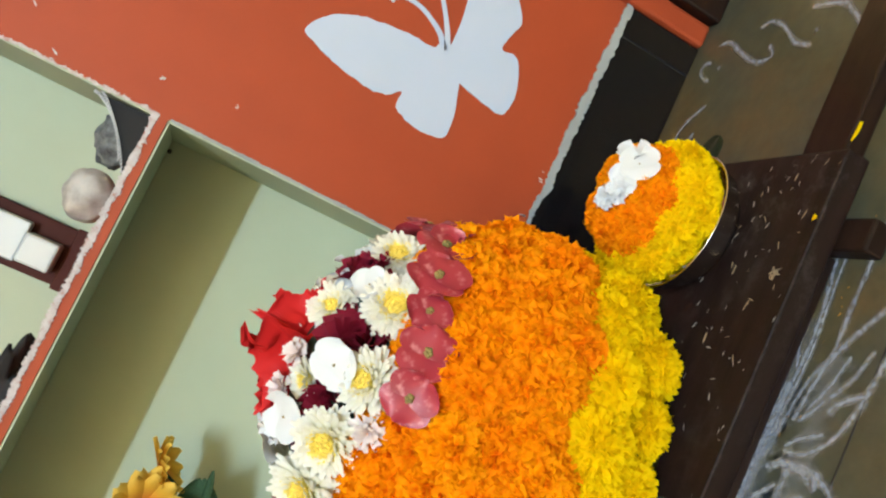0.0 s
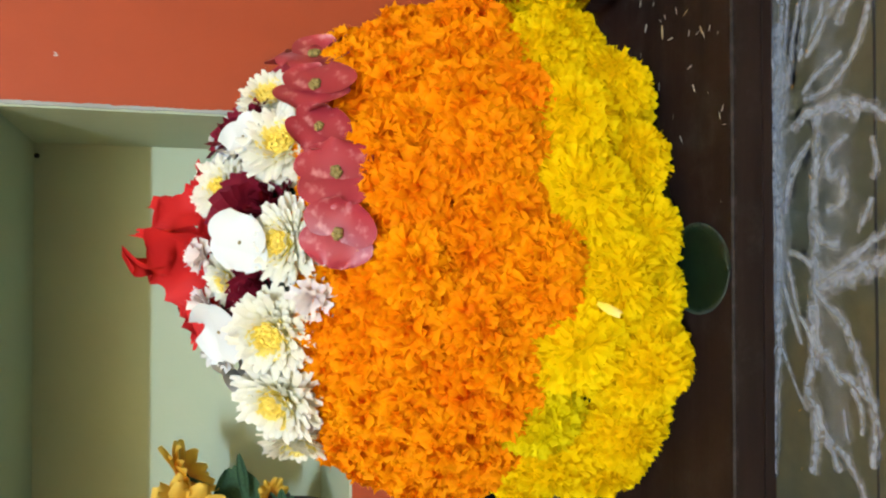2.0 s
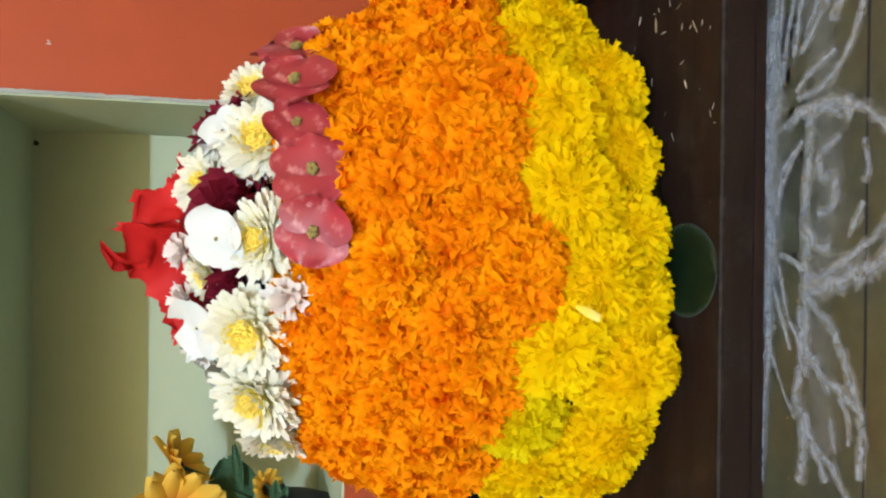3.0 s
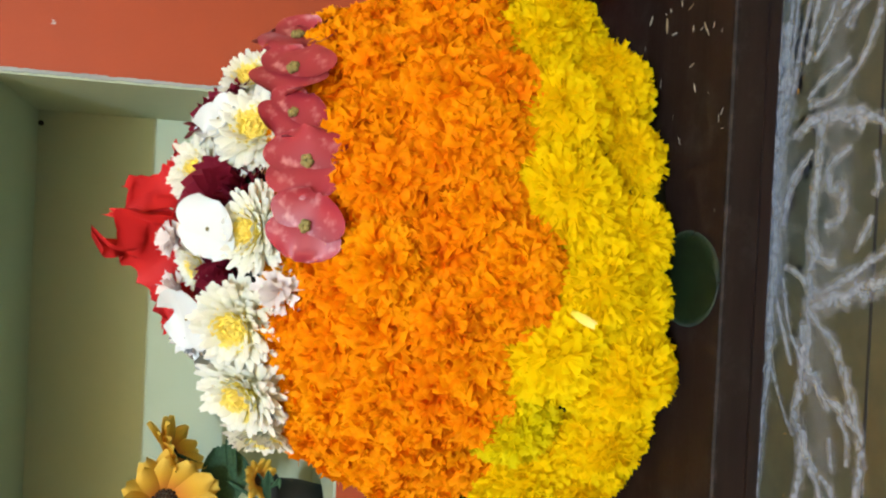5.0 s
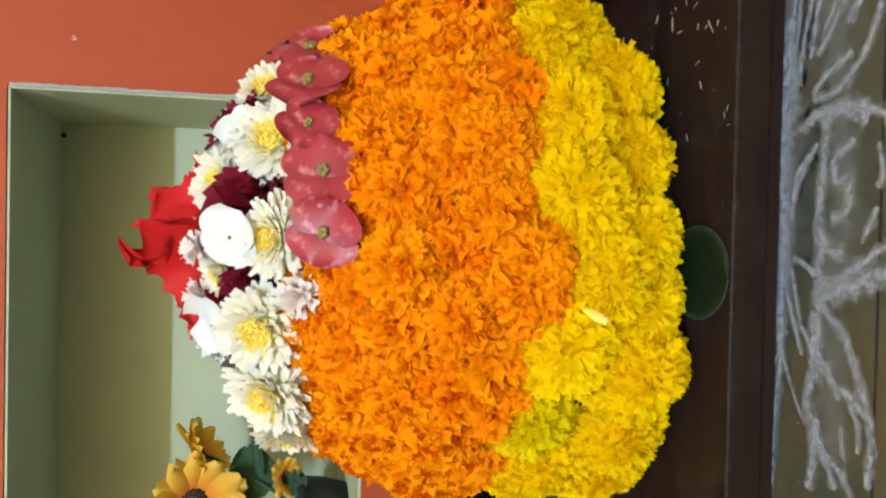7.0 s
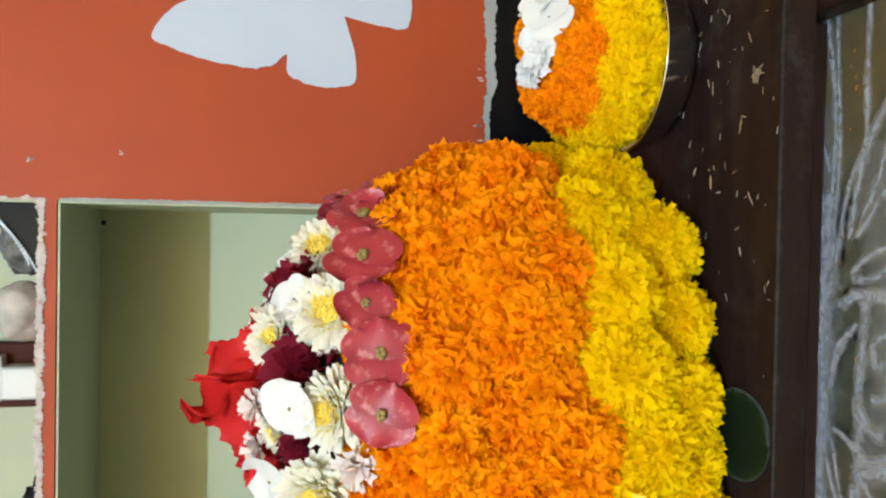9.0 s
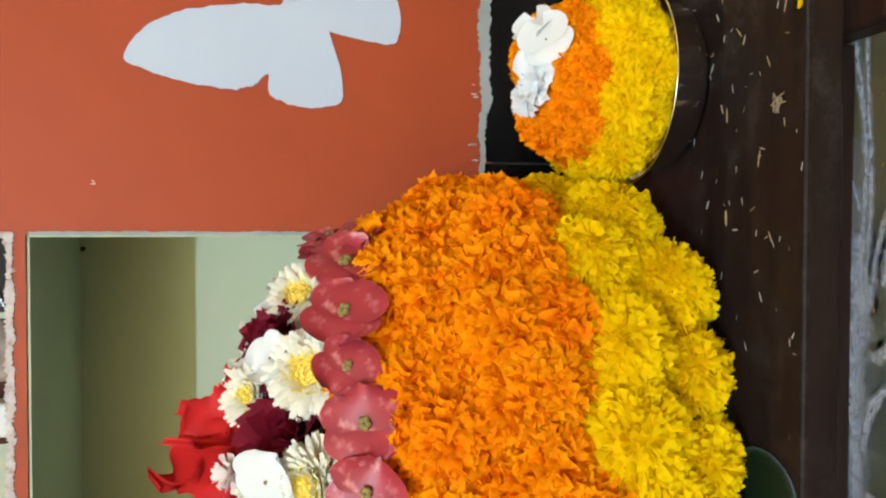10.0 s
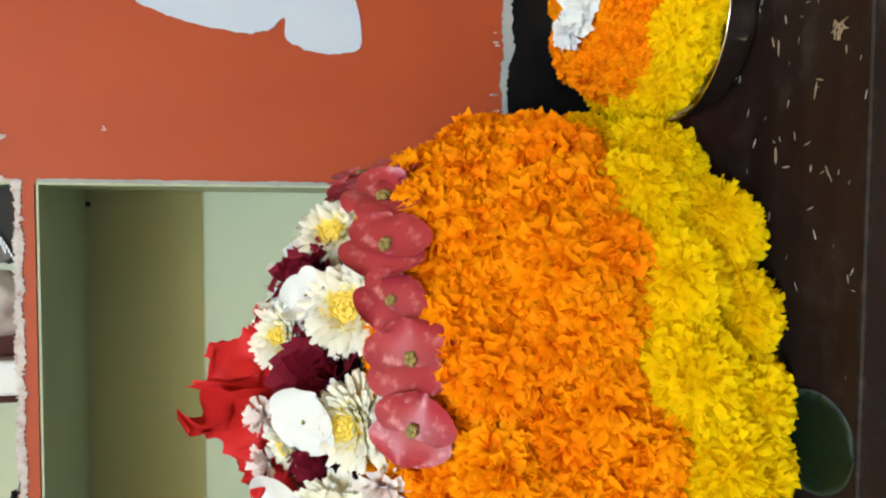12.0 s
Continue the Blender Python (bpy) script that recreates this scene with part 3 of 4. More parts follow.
bits("rice_husks", HUSK, 62, 0.0062, (-0.20, 0.195), (-0.418, -0.30), 0.045, "pale rice husks strewn over the dark stool", 0.55)
bits("straw_bits", STRAW, 20, 0.010, (0.0, 0.19), (-0.418, -0.32), 0.045, "short straw bits on the dark stool")
bits("petal_crumbs", TURMERIC, 26, 0.0035, (-0.35, 0.18), (-0.438, -0.422), 0.0005, "orange petal crumbs along the stool edge")
bm = bmesh.new()
for k in range(6):
    a = rnd.uniform(0, 3.1)
    pts = [Vector((0.083, -0.398, 0.047)) + Vector((math.cos(a + u) * 0.008 * u * rnd.uniform(0.6, 1.0), math.sin(a + u) * 0.006 * u, 0.002 * math.sin(u * 3 + k))) for u in (-1.2, -0.6, 0, 0.6, 1.2)]
    for p, q in zip(pts, pts[1:]):
        d = (q - p)
        bmesh.ops.create_cone(bm, segments=5, radius1=0.0006, radius2=0.0005, depth=d.length, matrix=Matrix.Translation((p + q) / 2) @ d.to_track_quat("Z", "Y").to_matrix().to_4x4())
tagged(mesh_ob("straw_knot", bm, STRAW), "small tangle of dry straw on the stool", "straw")


# ---- flowers ----
def petal(bm, uv, m, length, width, nu, nv, shape, bend=0.0, cup=0.0, ruffle=0.0, waves=3.0, ragged=0.0, phase=0.0, power=1.0, mat=0, lobes=0.0, jag=0.0):
    """One petal: grows along +Z, bends towards +X, is wide along Y."""
    x = z = 0.0
    rows = []
    for i in range(nu + 1):
        s = i / nu
        if i:
            a = bend * (s - 0.5 / nu) ** power
            x += math.sin(a) * length / nu
            z += math.cos(a) * length / nu
        a = bend * s ** power
        nx, nz = math.cos(a), -math.sin(a)
        row = []
        for j in range(nv + 1):
            u = 2 * j / nv - 1
            w = width * shape(s) * (1 + lobes * noise.noise((1.5 if u > 0 else 7.5, s * 5.5, phase)) + 3 * jag * s * noise.noise((2.5 if u > 0 else 9.5, s * 15.0, phase)))
            off = cup * width * u * u * (0.3 + 0.7 * s) * -1 + ruffle * s * math.sin(u * waves + phase)
            back = ragged * length * s * noise.noise((u * 2.3 + phase, phase * 3.1, s)) + jag * length * s * noise.noise((u * 8.0 + phase, 2.0, phase))
            p = Vector((x + nx * off + math.sin(a) * back, u * w, z + nz * off + math.cos(a) * back))
            row.append((bm.verts.new(m @ p), (j / nv, s)))
        rows.append(row)
    for p, q in zip(rows, rows[1:]):
        for j in range(nv):
            quad = (p[j], p[j + 1], q[j + 1], q[j])
            f = bm.faces.new([v[0] for v in quad])
            f.smooth, f.material_index = True, mat
            for loop, v in zip(f.loops, quad):
                loop[uv].uv = v[1]


def aim(d, side):
    """A turn that takes +Z to d and +X as near to side as it goes."""
    z = d.normalized()
    x = side - z * side.dot(z)
    x = x.normalized() if x.length > 1e-5 else z.orthogonal().normalized()
    return Matrix((x, z.cross(x), z)).transposed().to_4x4()


def mesh_from(bm, name, mats):
    me = bpy.data.meshes.new(name)
    bm.to_mesh(me)
    bm.free()
    for x in mats:
        me.materials.append(x)
    return me


def marigold_mesh(name, mat, r, count, seed, frill=1.0, swirl=3.1, reach=1.0):
    """A loosely ruffled head: broad crinkled petals that curl every way over a ball."""
    rnd = random.Random(seed)
    bm = bmesh.new()
    uv = bm.loops.layers.uv.new("UVMap")
    for k in range(count):
        c = 1 - 1.25 * (k + 0.5) / count
        th, ph = math.acos(max(-1, c)) + rnd.uniform(-0.08, 0.08), k * 2.39996 + rnd.uniform(-0.25, 0.25)
        d = Vector((math.sin(th) * math.cos(ph), math.sin(th) * math.sin(ph), 0.86 * math.cos(th)))
        out = Vector((math.cos(th) * math.cos(ph), math.cos(th) * math.sin(ph), -math.sin(th)))
        spin = rnd.gauss(0, swirl)
        side = Matrix.Rotation(spin, 3, d.normalized()) @ out
        m = Matrix.Translation(d * r * (rnd.uniform(0.64, 0.72) + 0.30 * (1 - reach))) @ aim(d + 0.30 * Vector((rnd.uniform(-1, 1), rnd.uniform(-1, 1), rnd.uniform(-1, 1))), side)
        petal(bm, uv, m, r * reach * rnd.uniform(0.36, 0.52), r * rnd.uniform(0.16, 0.27) * frill, 3, 4, lambda s: 0.5 + 0.5 * s ** 0.7 if s < 0.95 else 0.92,
              rnd.uniform(0.6, 2.0), rnd.uniform(-0.5, 0.5), r * 0.055, rnd.uniform(2.5, 5.0), 0.22, rnd.uniform(0, 20), 1.3)
    ball = bmesh.ops.create_icosphere(bm, subdivisions=2, radius=r * (0.80 + 0.30 * (1 - reach)), matrix=Matrix.Diagonal((1, 1, 0.86, 1)))
    for f in {f for v in ball["verts"] for f in v.link_faces}:
        f.smooth = True
        for loop in f.loops:
            loop[uv].uv = (0.5, 0.2)
    return mesh_from(bm, name, [mat])


def frilled_mesh(name, mat, r, seed, frill=1.0):
    """A dense pompon head: short blunt florets in rings, laid outwards like shingles, with square-cut tips standing out round the rim."""
    rnd = random.Random(seed)
    bm = bmesh.new()
    uv = bm.loops.layers.uv.new("UVMap")
    rings = 20
    for ring in range(rings):
        th0 = 0.07 + 1.86 * ring / (rings - 1)
        n = max(5, round(66 * math.sin(min(th0, 1.57)) + 4))
        for k in range(n):
            th = th0 + rnd.uniform(-0.09, 0.09)
            ph = (k + 0.5 * (ring % 2)) * math.tau / n + rnd.uniform(-0.5, 0.5) * math.tau / n
            d = Vector((math.sin(th) * math.cos(ph), math.sin(th) * math.sin(ph), 0.80 * math.cos(th)))
            out = Vector((math.cos(th) * math.cos(ph), math.cos(th) * math.sin(ph), -math.sin(th)))
            lean = rnd.uniform(0.25, 1.0)
            side = Matrix.Rotation(rnd.gauss(0, 1.1), 3, d.normalized()) @ out
            edge = 1.0 + 0.28 * rnd.random() * (th0 > 1.35)
            m = Matrix.Translation(d * r * rnd.uniform(0.74, 0.84)) @ aim(d + lean * out * 0.8 + 0.2 * Vector((rnd.uniform(-1, 1), rnd.uniform(-1, 1), rnd.uniform(-1, 1))), side)
            petal(bm, uv, m, r * rnd.uniform(0.18, 0.30) * edge, r * rnd.uniform(0.055, 0.095) * frill, 2, 3, lambda s: 0.55 + 0.45 * s,
                  rnd.uniform(0.0, 0.8), rnd.uniform(-0.6, 0.4), r * 0.03, rnd.uniform(2.5, 4.5), 0.16, rnd.uniform(0, 20), 1.2)
    ball = bmesh.ops.create_icosphere(bm, subdivisions=3, radius=r * 0.91, matrix=Matrix.Diagonal((1, 1, 0.80, 1)))
    for f in {f for v in ball["verts"] for f in v.link_faces}:
        f.smooth = True
        for loop in f.loops:
            loop[uv].uv = (0.5, 0.2)
    return mesh_from(bm, name, [mat])


def chrysanthemum_meshes(seed, r, open_=1.0):
    rnd = random.Random(seed)
    bm = bmesh.new()
    uv = bm.loops.layers.uv.new("UVMap")
    for ring, (n, tilt, ln) in enumerate(((26, 1.72, 0.95), (30, 1.52, 1.0), (30, 1.34, 0.97), (28, 1.15, 0.90), (26, 0.95, 0.80), (22, 0.75, 0.68))):
        for k in range(n):
            ph = (k + 0.5 * ring) * math.tau / n + rnd.uniform(-0.12, 0.12)
            th = tilt * open_ + rnd.uniform(-0.12, 0.12)
            d = Vector((math.sin(th) * math.cos(ph), math.sin(th) * math.sin(ph), math.cos(th)))
            out = Vector((math.cos(th) * math.cos(ph), math.cos(th) * math.sin(ph), -math.sin(th)))
            petal(bm, uv, Matrix.Translation(d * r * 0.12) @ aim(d, -out), r * ln * rnd.uniform(0.8, 1.05), r * 0.118, 5, 2,
                  lambda s: 0.45 + 0.55 * math.sin(s * 2.2) if s < 0.92 else 0.42, rnd.uniform(-0.25, 0.35), rnd.uniform(0.2, 0.6), 0, 1, 0.05, rnd.uniform(0, 9))
    bed = bmesh.ops.create_icosphere(bm, subdivisions=3, radius=r * 0.62, matrix=Matrix.Translation((0, 0, r * 0.02)) @ Matrix.Diagonal((1, 1, 0.42, 1)))
    for f in {f for v in bed["verts"] for f in v.link_faces}:
        f.smooth = True
        for loop in f.loops:
            loop[uv].uv = (0.5, 0.4)
    petals = mesh_from(bm, "chrysanthemum", [CHRY_W])
    bm = bmesh.new()
    uv = bm.loops.layers.uv.new("UVMap")
    for k in range(70):
        q = math.sqrt((k + 0.5) / 70)
        ph = k * 2.39996
        th = q * 0.9
        d = Vector((math.sin(th) * math.cos(ph), math.sin(th) * math.sin(ph), math.cos(th)))
        out = Vector((math.cos(ph), math.sin(ph), 0))
        petal(bm, uv, Matrix.Translation((out.x * q * r * 0.36, out.y * q * r * 0.36, r * 0.22)) @ aim(d, -out), r * rnd.uniform(0.26, 0.34), r * 0.075, 3, 2, lambda s: 0.8 + 0.3 * s, 0.3, 0.3, 0, 1, 0.1, rnd.uniform(0, 9))
    dome = bmesh.ops.create_icosphere(bm, subdivisions=2, radius=r * 0.42, matrix=Matrix.Translation((0, 0, r * 0.20)) @ Matrix.Diagonal((1, 1, 0.6, 1)))
    for f in {f for v in dome["verts"] for f in v.link_faces}:
        for loop in f.loops:
            loop[uv].uv = (0.5, 0.6)
    return petals, mesh_from(bm, "centre", [CHRY_C])


def bract_mesh(seed, r, mat, ruffle=0.11, notch=0.10):
    rnd = random.Random(seed)
    bm = bmesh.new()
    uv = bm.loops.layers.uv.new("UVMap")
    petal(bm, uv, Matrix.Identity(4), r * 1.05, r * 0.98, 8, 8, lambda s: max(0.05, math.sin(math.pi * min(1, 0.16 + 0.80 * s)) ** 0.55), rnd.uniform(0.2, 0.75), rnd.uniform(0.05, 0.35), r * ruffle, rnd.uniform(2.2, 3.6), notch, rnd.uniform(0, 9))
    return mesh_from(bm, "bract", [mat])


def rose_mesh(seed, r):
    rnd = random.Random(seed)
    bm = bmesh.new()
    uv = bm.loops.layers.uv.new("UVMap")
    for k in range(24):
        q = (k + 1) / 24
        ph = k * 2.2
        d = Vector((math.cos(ph) * 0.75 * q, math.sin(ph) * 0.75 * q, 1.15 - 0.55 * q))
        out = Vector((math.cos(ph), math.sin(ph), 0))
        petal(bm, uv, Matrix.Translation(out * r * 0.22 * q + Vector((0, 0, -r * 0.2))) @ aim(d, out), r * (0.75 + 0.45 * q), r * (0.22 + 0.42 * q), 5, 6,
              lambda s: math.sin(math.pi * (0.15 + 0.72 * s)) ** 0.7, 0.2 + 1.3 * q, 0.55, r * 0.09, 3.0, 0.08, rnd.uniform(0, 20), 2.0)
    return mesh_from(bm, "rose", [MAROON])


def frilly_mesh(seed, r, mat):
    rnd = random.Random(seed)
    bm = bmesh.new()
    uv = bm.loops.layers.uv.new("UVMap")
    for k in range(16):
        ph, th = k * 2.39996, 0.25 + 1.1 * (k / 16)
        d = Vector((math.sin(th) * math.cos(ph), math.sin(th) * math.sin(ph), math.cos(th)))
        petal(bm, uv, aim(d, Vector((math.cos(ph), math.sin(ph), -0.3))), r * rnd.uniform(0.8, 1.1), r * 0.32, 5, 4, lambda s: 0.3 + 0.7 * s, 0.6, 0.4, r * 0.1, 4.0, 0.2, rnd.uniform(0, 20), 2.0)
    return mesh_from(bm, "frilly_flower", [mat])


def eye_mesh(r):
    bm = bmesh.new()
    for k in range(5):
        a = k * math.tau / 5
        bmesh.ops.create_uvsphere(bm, u_segments=6, v_segments=4, radius=r * 0.09, matrix=Matrix.Translation((math.cos(a) * r * 0.10, math.sin(a) * r * 0.07, r * 0.07)))
    return mesh_from(bm, "eye", [EYE_M])


def set_part(name, me, parent, m, label=""):
    ob = tagged(new(name, me), label)
    ob.parent = parent
    ob.matrix_local = m
    return ob


ORANGE_HEADS = [marigold_mesh("orange_marigold", MARI_O, 0.030, 640 - 45 * k, 40 + k, 0.70 + 0.08 * k, 1.4, 0.76) for k in range(5)]
YELLOW_HEADS = [frilled_mesh("yellow_marigold", MARI_Y, 0.033, 60 + k, 0.95 + 0.1 * k) for k in range(4)]
LIME_HEAD = frilled_mesh("yellow_marigold", MARI_L, 0.033, 66, 1.2)
CHRYS = [chrysanthemum_meshes(80 + k, 0.022, 1.0 - 0.08 * k) for k in range(3)]
PINKS = [bract_mesh(90 + k, 0.022, PINK, 0.15, 0.08) for k in range(3)]
WHITES = [bract_mesh(95 + k, 0.0175, WHITE_BRACT, 0.09, 0.03) for k in range(3)]
ROSES = [rose_mesh(100 + k, 0.021) for k in range(2)]
FRILLS = [frilly_mesh(110 + k, 0.017, PALE) for k in range(2)]
FRILLS_W = [frilly_mesh(115 + k, 0.016, WHITE_BRACT) for k in range(2)]
EYE_P = eye_mesh(0.015)


class Stack:
    """A mound of flowers: where its surface lies, and how flowers are set into it."""

    def __init__(self, thing, profile, squash):
        self.thing, self.profile, self.squash = thing, profile, squash

    def radius(self, z):
        p = self.profile
        for (za, ra), (zb, rb) in zip(p, p[1:]):
            if z <= zb:
                return ra + (rb - ra) * max(0, (z - za) / (zb - za))
        return p[-1][1]

    def spot(self, deg, z):
        a, r = radians(deg), self.radius(z)
        slope = (self.radius(z + 0.01) - self.radius(z - 0.01)) / 0.02
        c, s = math.cos(a), math.sin(a)
        return Vector((r * c, r * s * self.squash, z)), Vector((c, s / self.squash, -0.45 * slope)).normalized()

    def seat(self, deg, z, sink, lift=0.0, roll=0.0, size=1.0, sway=0.0):
        p, n = self.spot(deg, z)
        n = (n + Vector((0, 0, lift)) + sway * Vector((-math.sin(radians(deg)), math.cos(radians(deg)), 0))).normalized()
        return Matrix.Translation(p - n * sink) @ aim(n, Vector((0, 0, 1))) @ Matrix.Rotation(radians(roll), 4, "Z") @ Matrix.Scale(size, 4)

    def row(self, name, heads, z, gap, sink, rnd, size=1.0, wob=0.006, start=0.0):
        n = max(3, round(math.tau * self.radius(z) * (1 + self.squash) / 2 / gap))
        for k in range(n):
            deg = start + 360 * (k + rnd.uniform(-0.12, 0.12)) / n
            set_part(name, rnd.choice(heads), self.thing, self.seat(deg, z + rnd.uniform(-wob, wob), sink + rnd.uniform(-0.0045, 0.0045), 0, rnd.uniform(0, 360), size * rnd.uniform(0.92, 1.1), rnd.uniform(-0.15, 0.15)))

    def chrysanthemum(self, k, deg, z, size=1.0, lift=0.0, sink=0.004, sway=0.0):
        petals, centre = CHRYS[k % 3]
        ob = set_part("chrysanthemum", petals, self.thing, self.seat(deg, z, sink, lift, 37 * k, size, sway), "creamy white chrysanthemum with yellow centre")
        set_part("centre", centre, ob, Matrix.Identity(4))

    def bracts(self, kinds, name, k, deg, z, size=1.0, roll=0.0, lift=0.0, spread=180, sink=-0.004, label="", eye=1.0):
        ob = tagged(new(name), label)
        ob.parent = self.thing
        ob.matrix_local = self.seat(deg, z, sink, lift, roll, size)
        for q, ang in enumerate((0, spread)):
            set_part("bract", kinds[(k + q) % 3], ob, Matrix.Rotation(radians(ang), 4, "Z") @ Matrix.Translation((-0.004, 0, 0.0015 * q)) @ Matrix.Rotation(radians(80), 4, "Y"))
        set_part("eye", EYE_P, ob, Matrix.Translation((0, 0, 0.002)) @ Matrix.Scale(eye, 4))

    def one(self, name, me, deg, z, size=1.0, lift=0.0, sink=0.006, label="", roll=0.0):
        set_part(name, me, self.thing, self.seat(deg, z, sink, lift, roll, size), label)


def core_mesh(profile, squash, inset, mat, thing):
    bm = bmesh.new()
    rings = [[bm.verts.new((max(0.002, r - inset) * math.cos(a * math.tau / 32), squash * max(0.002, r - inset) * math.sin(a * math.tau / 32), z)) for a in range(32)] for z, r in profile]
    for lo, hi in zip(rings, rings[1:]):
        for i in range(32):
            bm.faces.new((lo[i], lo[(i + 1) % 32], hi[(i + 1) % 32], hi[i]))
    bm.faces.new(rings[-1])
    bm.faces.new(list(reversed(rings[0])))
    return smooth(part("core", bm, mat, thing, "packed leaves inside the mound"))


# the tall stack
BX, BY = -0.148, -0.25
mound = tagged(new("flower_stack"), "tall mound of marigolds, bracts, chrysanthemums and roses on the stool", "flower stack", "festival flower stacks")
mound.location = (BX, BY, 0)
mound.scale = (1, 1, 1.022)
big = Stack(mound, [(0.045, 0.148), (0.075, 0.176), (0.12, 0.193), (0.16, 0.194), (0.20, 0.187), (0.24, 0.172), (0.28, 0.151), (0.30, 0.140), (0.315, 0.126), (0.33, 0.108), (0.345, 0.082), (0.358, 0.05), (0.366, 0.02)], 0.9)
core_mesh(big.profile[:-1], 0.9, 0.026, LEAF, mound)
rnd = random.Random(77)
# yellow heads: the ones at the front one by one, the rest in two rows round the back
for k, (deg, z, size, sink) in enumerate(((-4, 0.138, 1.05, 0.028), (-20, 0.105, 1.1, 0.022), (-39, 0.143, 1.1, 0.029), (-60, 0.138, 1.2, 0.032), (-79, 0.136, 1.2, 0.032), (-96, 0.112, 1.1, 0.030), (-109, 0.138, 1.28, 0.033), (-118, 0.083, 1.15, 0.018), (-146, 0.132, 1.15, 0.026), (-164, 0.130, 1.1, 0.026), (-42, 0.086, 1.1, 0.028), (-64, 0.080, 1.05, 0.038), (-86, 0.078, 1.05, 0.037), (-103, 0.076, 1.0, 0.032), (-137, 0.082, 1.15, 0.016), (-154, 0.078, 1.2, 0.012), (-172, 0.080, 1.2, 0.014))):
    big.one("yellow_marigold", YELLOW_HEADS[k % 4], deg, z, size, 0.0, sink, "", 67 * k)
big.one("yellow_marigold", LIME_HEAD, -129, 0.153, 0.95, 0.0, 0.024, "greenish yellow marigold")
for deg in range(12, 180, 18):
    big.one("yellow_marigold", YELLOW_HEADS[deg // 18 % 4], deg, 0.132 + rnd.uniform(-0.006, 0.006), 1.1, 0.0, 0.030, "", 7 * deg)
    big.one("yellow_marigold", YELLOW_HEADS[(deg // 18 + 2) % 4], deg - 9, 0.084 + rnd.uniform(-0.004, 0.004), 1.05, 0.0, 0.030, "", 5 * deg)
big.row("orange_marigold", ORANGE_HEADS, 0.181, 0.046, 0.026, rnd, 1.0, 0.007, 3)
big.row("orange_marigold", ORANGE_HEADS, 0.210, 0.046, 0.025, rnd, 1.0, 0.007, 17)
big.row("orange_marigold", ORANGE_HEADS, 0.239, 0.046, 0.025, rnd, 1.0, 0.006, 6)
big.row("orange_marigold", ORANGE_HEADS, 0.264, 0.046, 0.026, rnd, 0.95, 0.004, 21)
big.row("orange_marigold", ORANGE_HEADS, 0.284, 0.044, 0.032, rnd, 0.85, 0.003, 9)
for deg, z in ((-92, 0.165), (-99, 0.168)):
    big.one("orange_marigold", ORANGE_HEADS[deg % 5], deg, z, 0.95, 0.0, 0.026)
for deg, z in ((-112, 0.292), (-172, 0.296)):
    big.one("orange_marigold", ORANGE_HEADS[deg % 5], deg, z, 0.72, 0.0, 0.020)

# pink bracts
for k, (deg, z, size, roll) in enumerate(((-29, 0.289, 1.2, 40), (-46, 0.291, 1.2, 65), (-73, 0.284, 1.12, 100), (-87, 0.283, 1.04, 75), (-60, 0.292, 0.9, 55), (-14, 0.285, 1.15, 90), (0, 0.294, 1.1, 70), (18, 0.295, 1.0, 95), (38, 0.292, 1.0, 60), (60, 0.294, 1.1, 85), (84, 0.292, 1.0, 70), (105, 0.294, 1.1, 90), (128, 0.292, 1.0, 60), (150, 0.294, 1.1, 80), (172, 0.292, 1.0, 95))):
    big.bracts(PINKS, "pink_bracts", k, deg, z, size, roll, 0.15 if k % 2 else -0.05, 175, -0.002, "mottled pink bracts, wet highlights put into the pale specks", 1.5)
big.one("frilly_flower", FRILLS[0], -103, 0.299, 0.9, 0.1, 0.011, "pale pink frilly flower")
big.one("frilly_flower", FRILLS[1], -143, 0.294, 0.5, -0.2, 0.004, "pale pink frilly flower")

# creamy chrysanthemums
for k, (deg, z, size, lift, sway) in enumerate(((-57, 0.315, 1.25, 0.0, -0.2), (-88, 0.318, 1.25, 0.75, 0.0), (-45, 0.353, 1.05, -0.1, -0.4), (-115, 0.318, 1.25, 0.0, 0.0), (-139, 0.312, 1.4, 0.25, 0.2), (-111, 0.351, 0.9, 0.3, -0.2), (-21, 0.320, 1.05, 0.1, -0.6), (-156, 0.298, 1.15, -0.3, 0.0), (0, 0.318, 1.1, 0.0, 0.0), (30, 0.316, 1.2, 0.2, 0.0), (62, 0.318, 1.1, 0.0, 0.0), (95, 0.316, 1.2, 0.1, 0.0), (125, 0.318, 1.1, 0.0, 0.0), (160, 0.316, 1.2, 0.2, 0.0), (20, 0.350, 1.0, 0.0, 0.0), (100, 0.350, 1.0, 0.0, 0.0), (180, 0.350, 0.9, 0.0, 0.0))):
    big.chrysanthemum(k, deg, z, size, lift, 0.002 if deg in (-139, -156, -115) else 0.012, sway)

# white bracts
for k, (deg, z, size, roll) in enumerate(((-88, 0.334, 1.25, 75), (-48, 0.332, 1.0, 10), (-129, 0.345, 1.3, 20), (-28, 0.346, 0.8, 40), (-12, 0.331, 0.7, 90), (10, 0.338, 1.3, 50), (45, 0.338, 1.3, 90), (80, 0.338, 1.3, 20), (115, 0.338, 1.3, 60), (145, 0.338, 1.3, 90), (172, 0.338, 1.2, 30))):
    big.bracts(WHITES, "white_bracts", k, deg, z, size, roll, 0.1, 180, -0.004 if k < 3 else 0.002, "smooth white bracts", 0.4)
big.one("frilly_flower", FRILLS_W[0], -150, 0.346, 1.0, 0.2, 0.002, "white frilly flower")

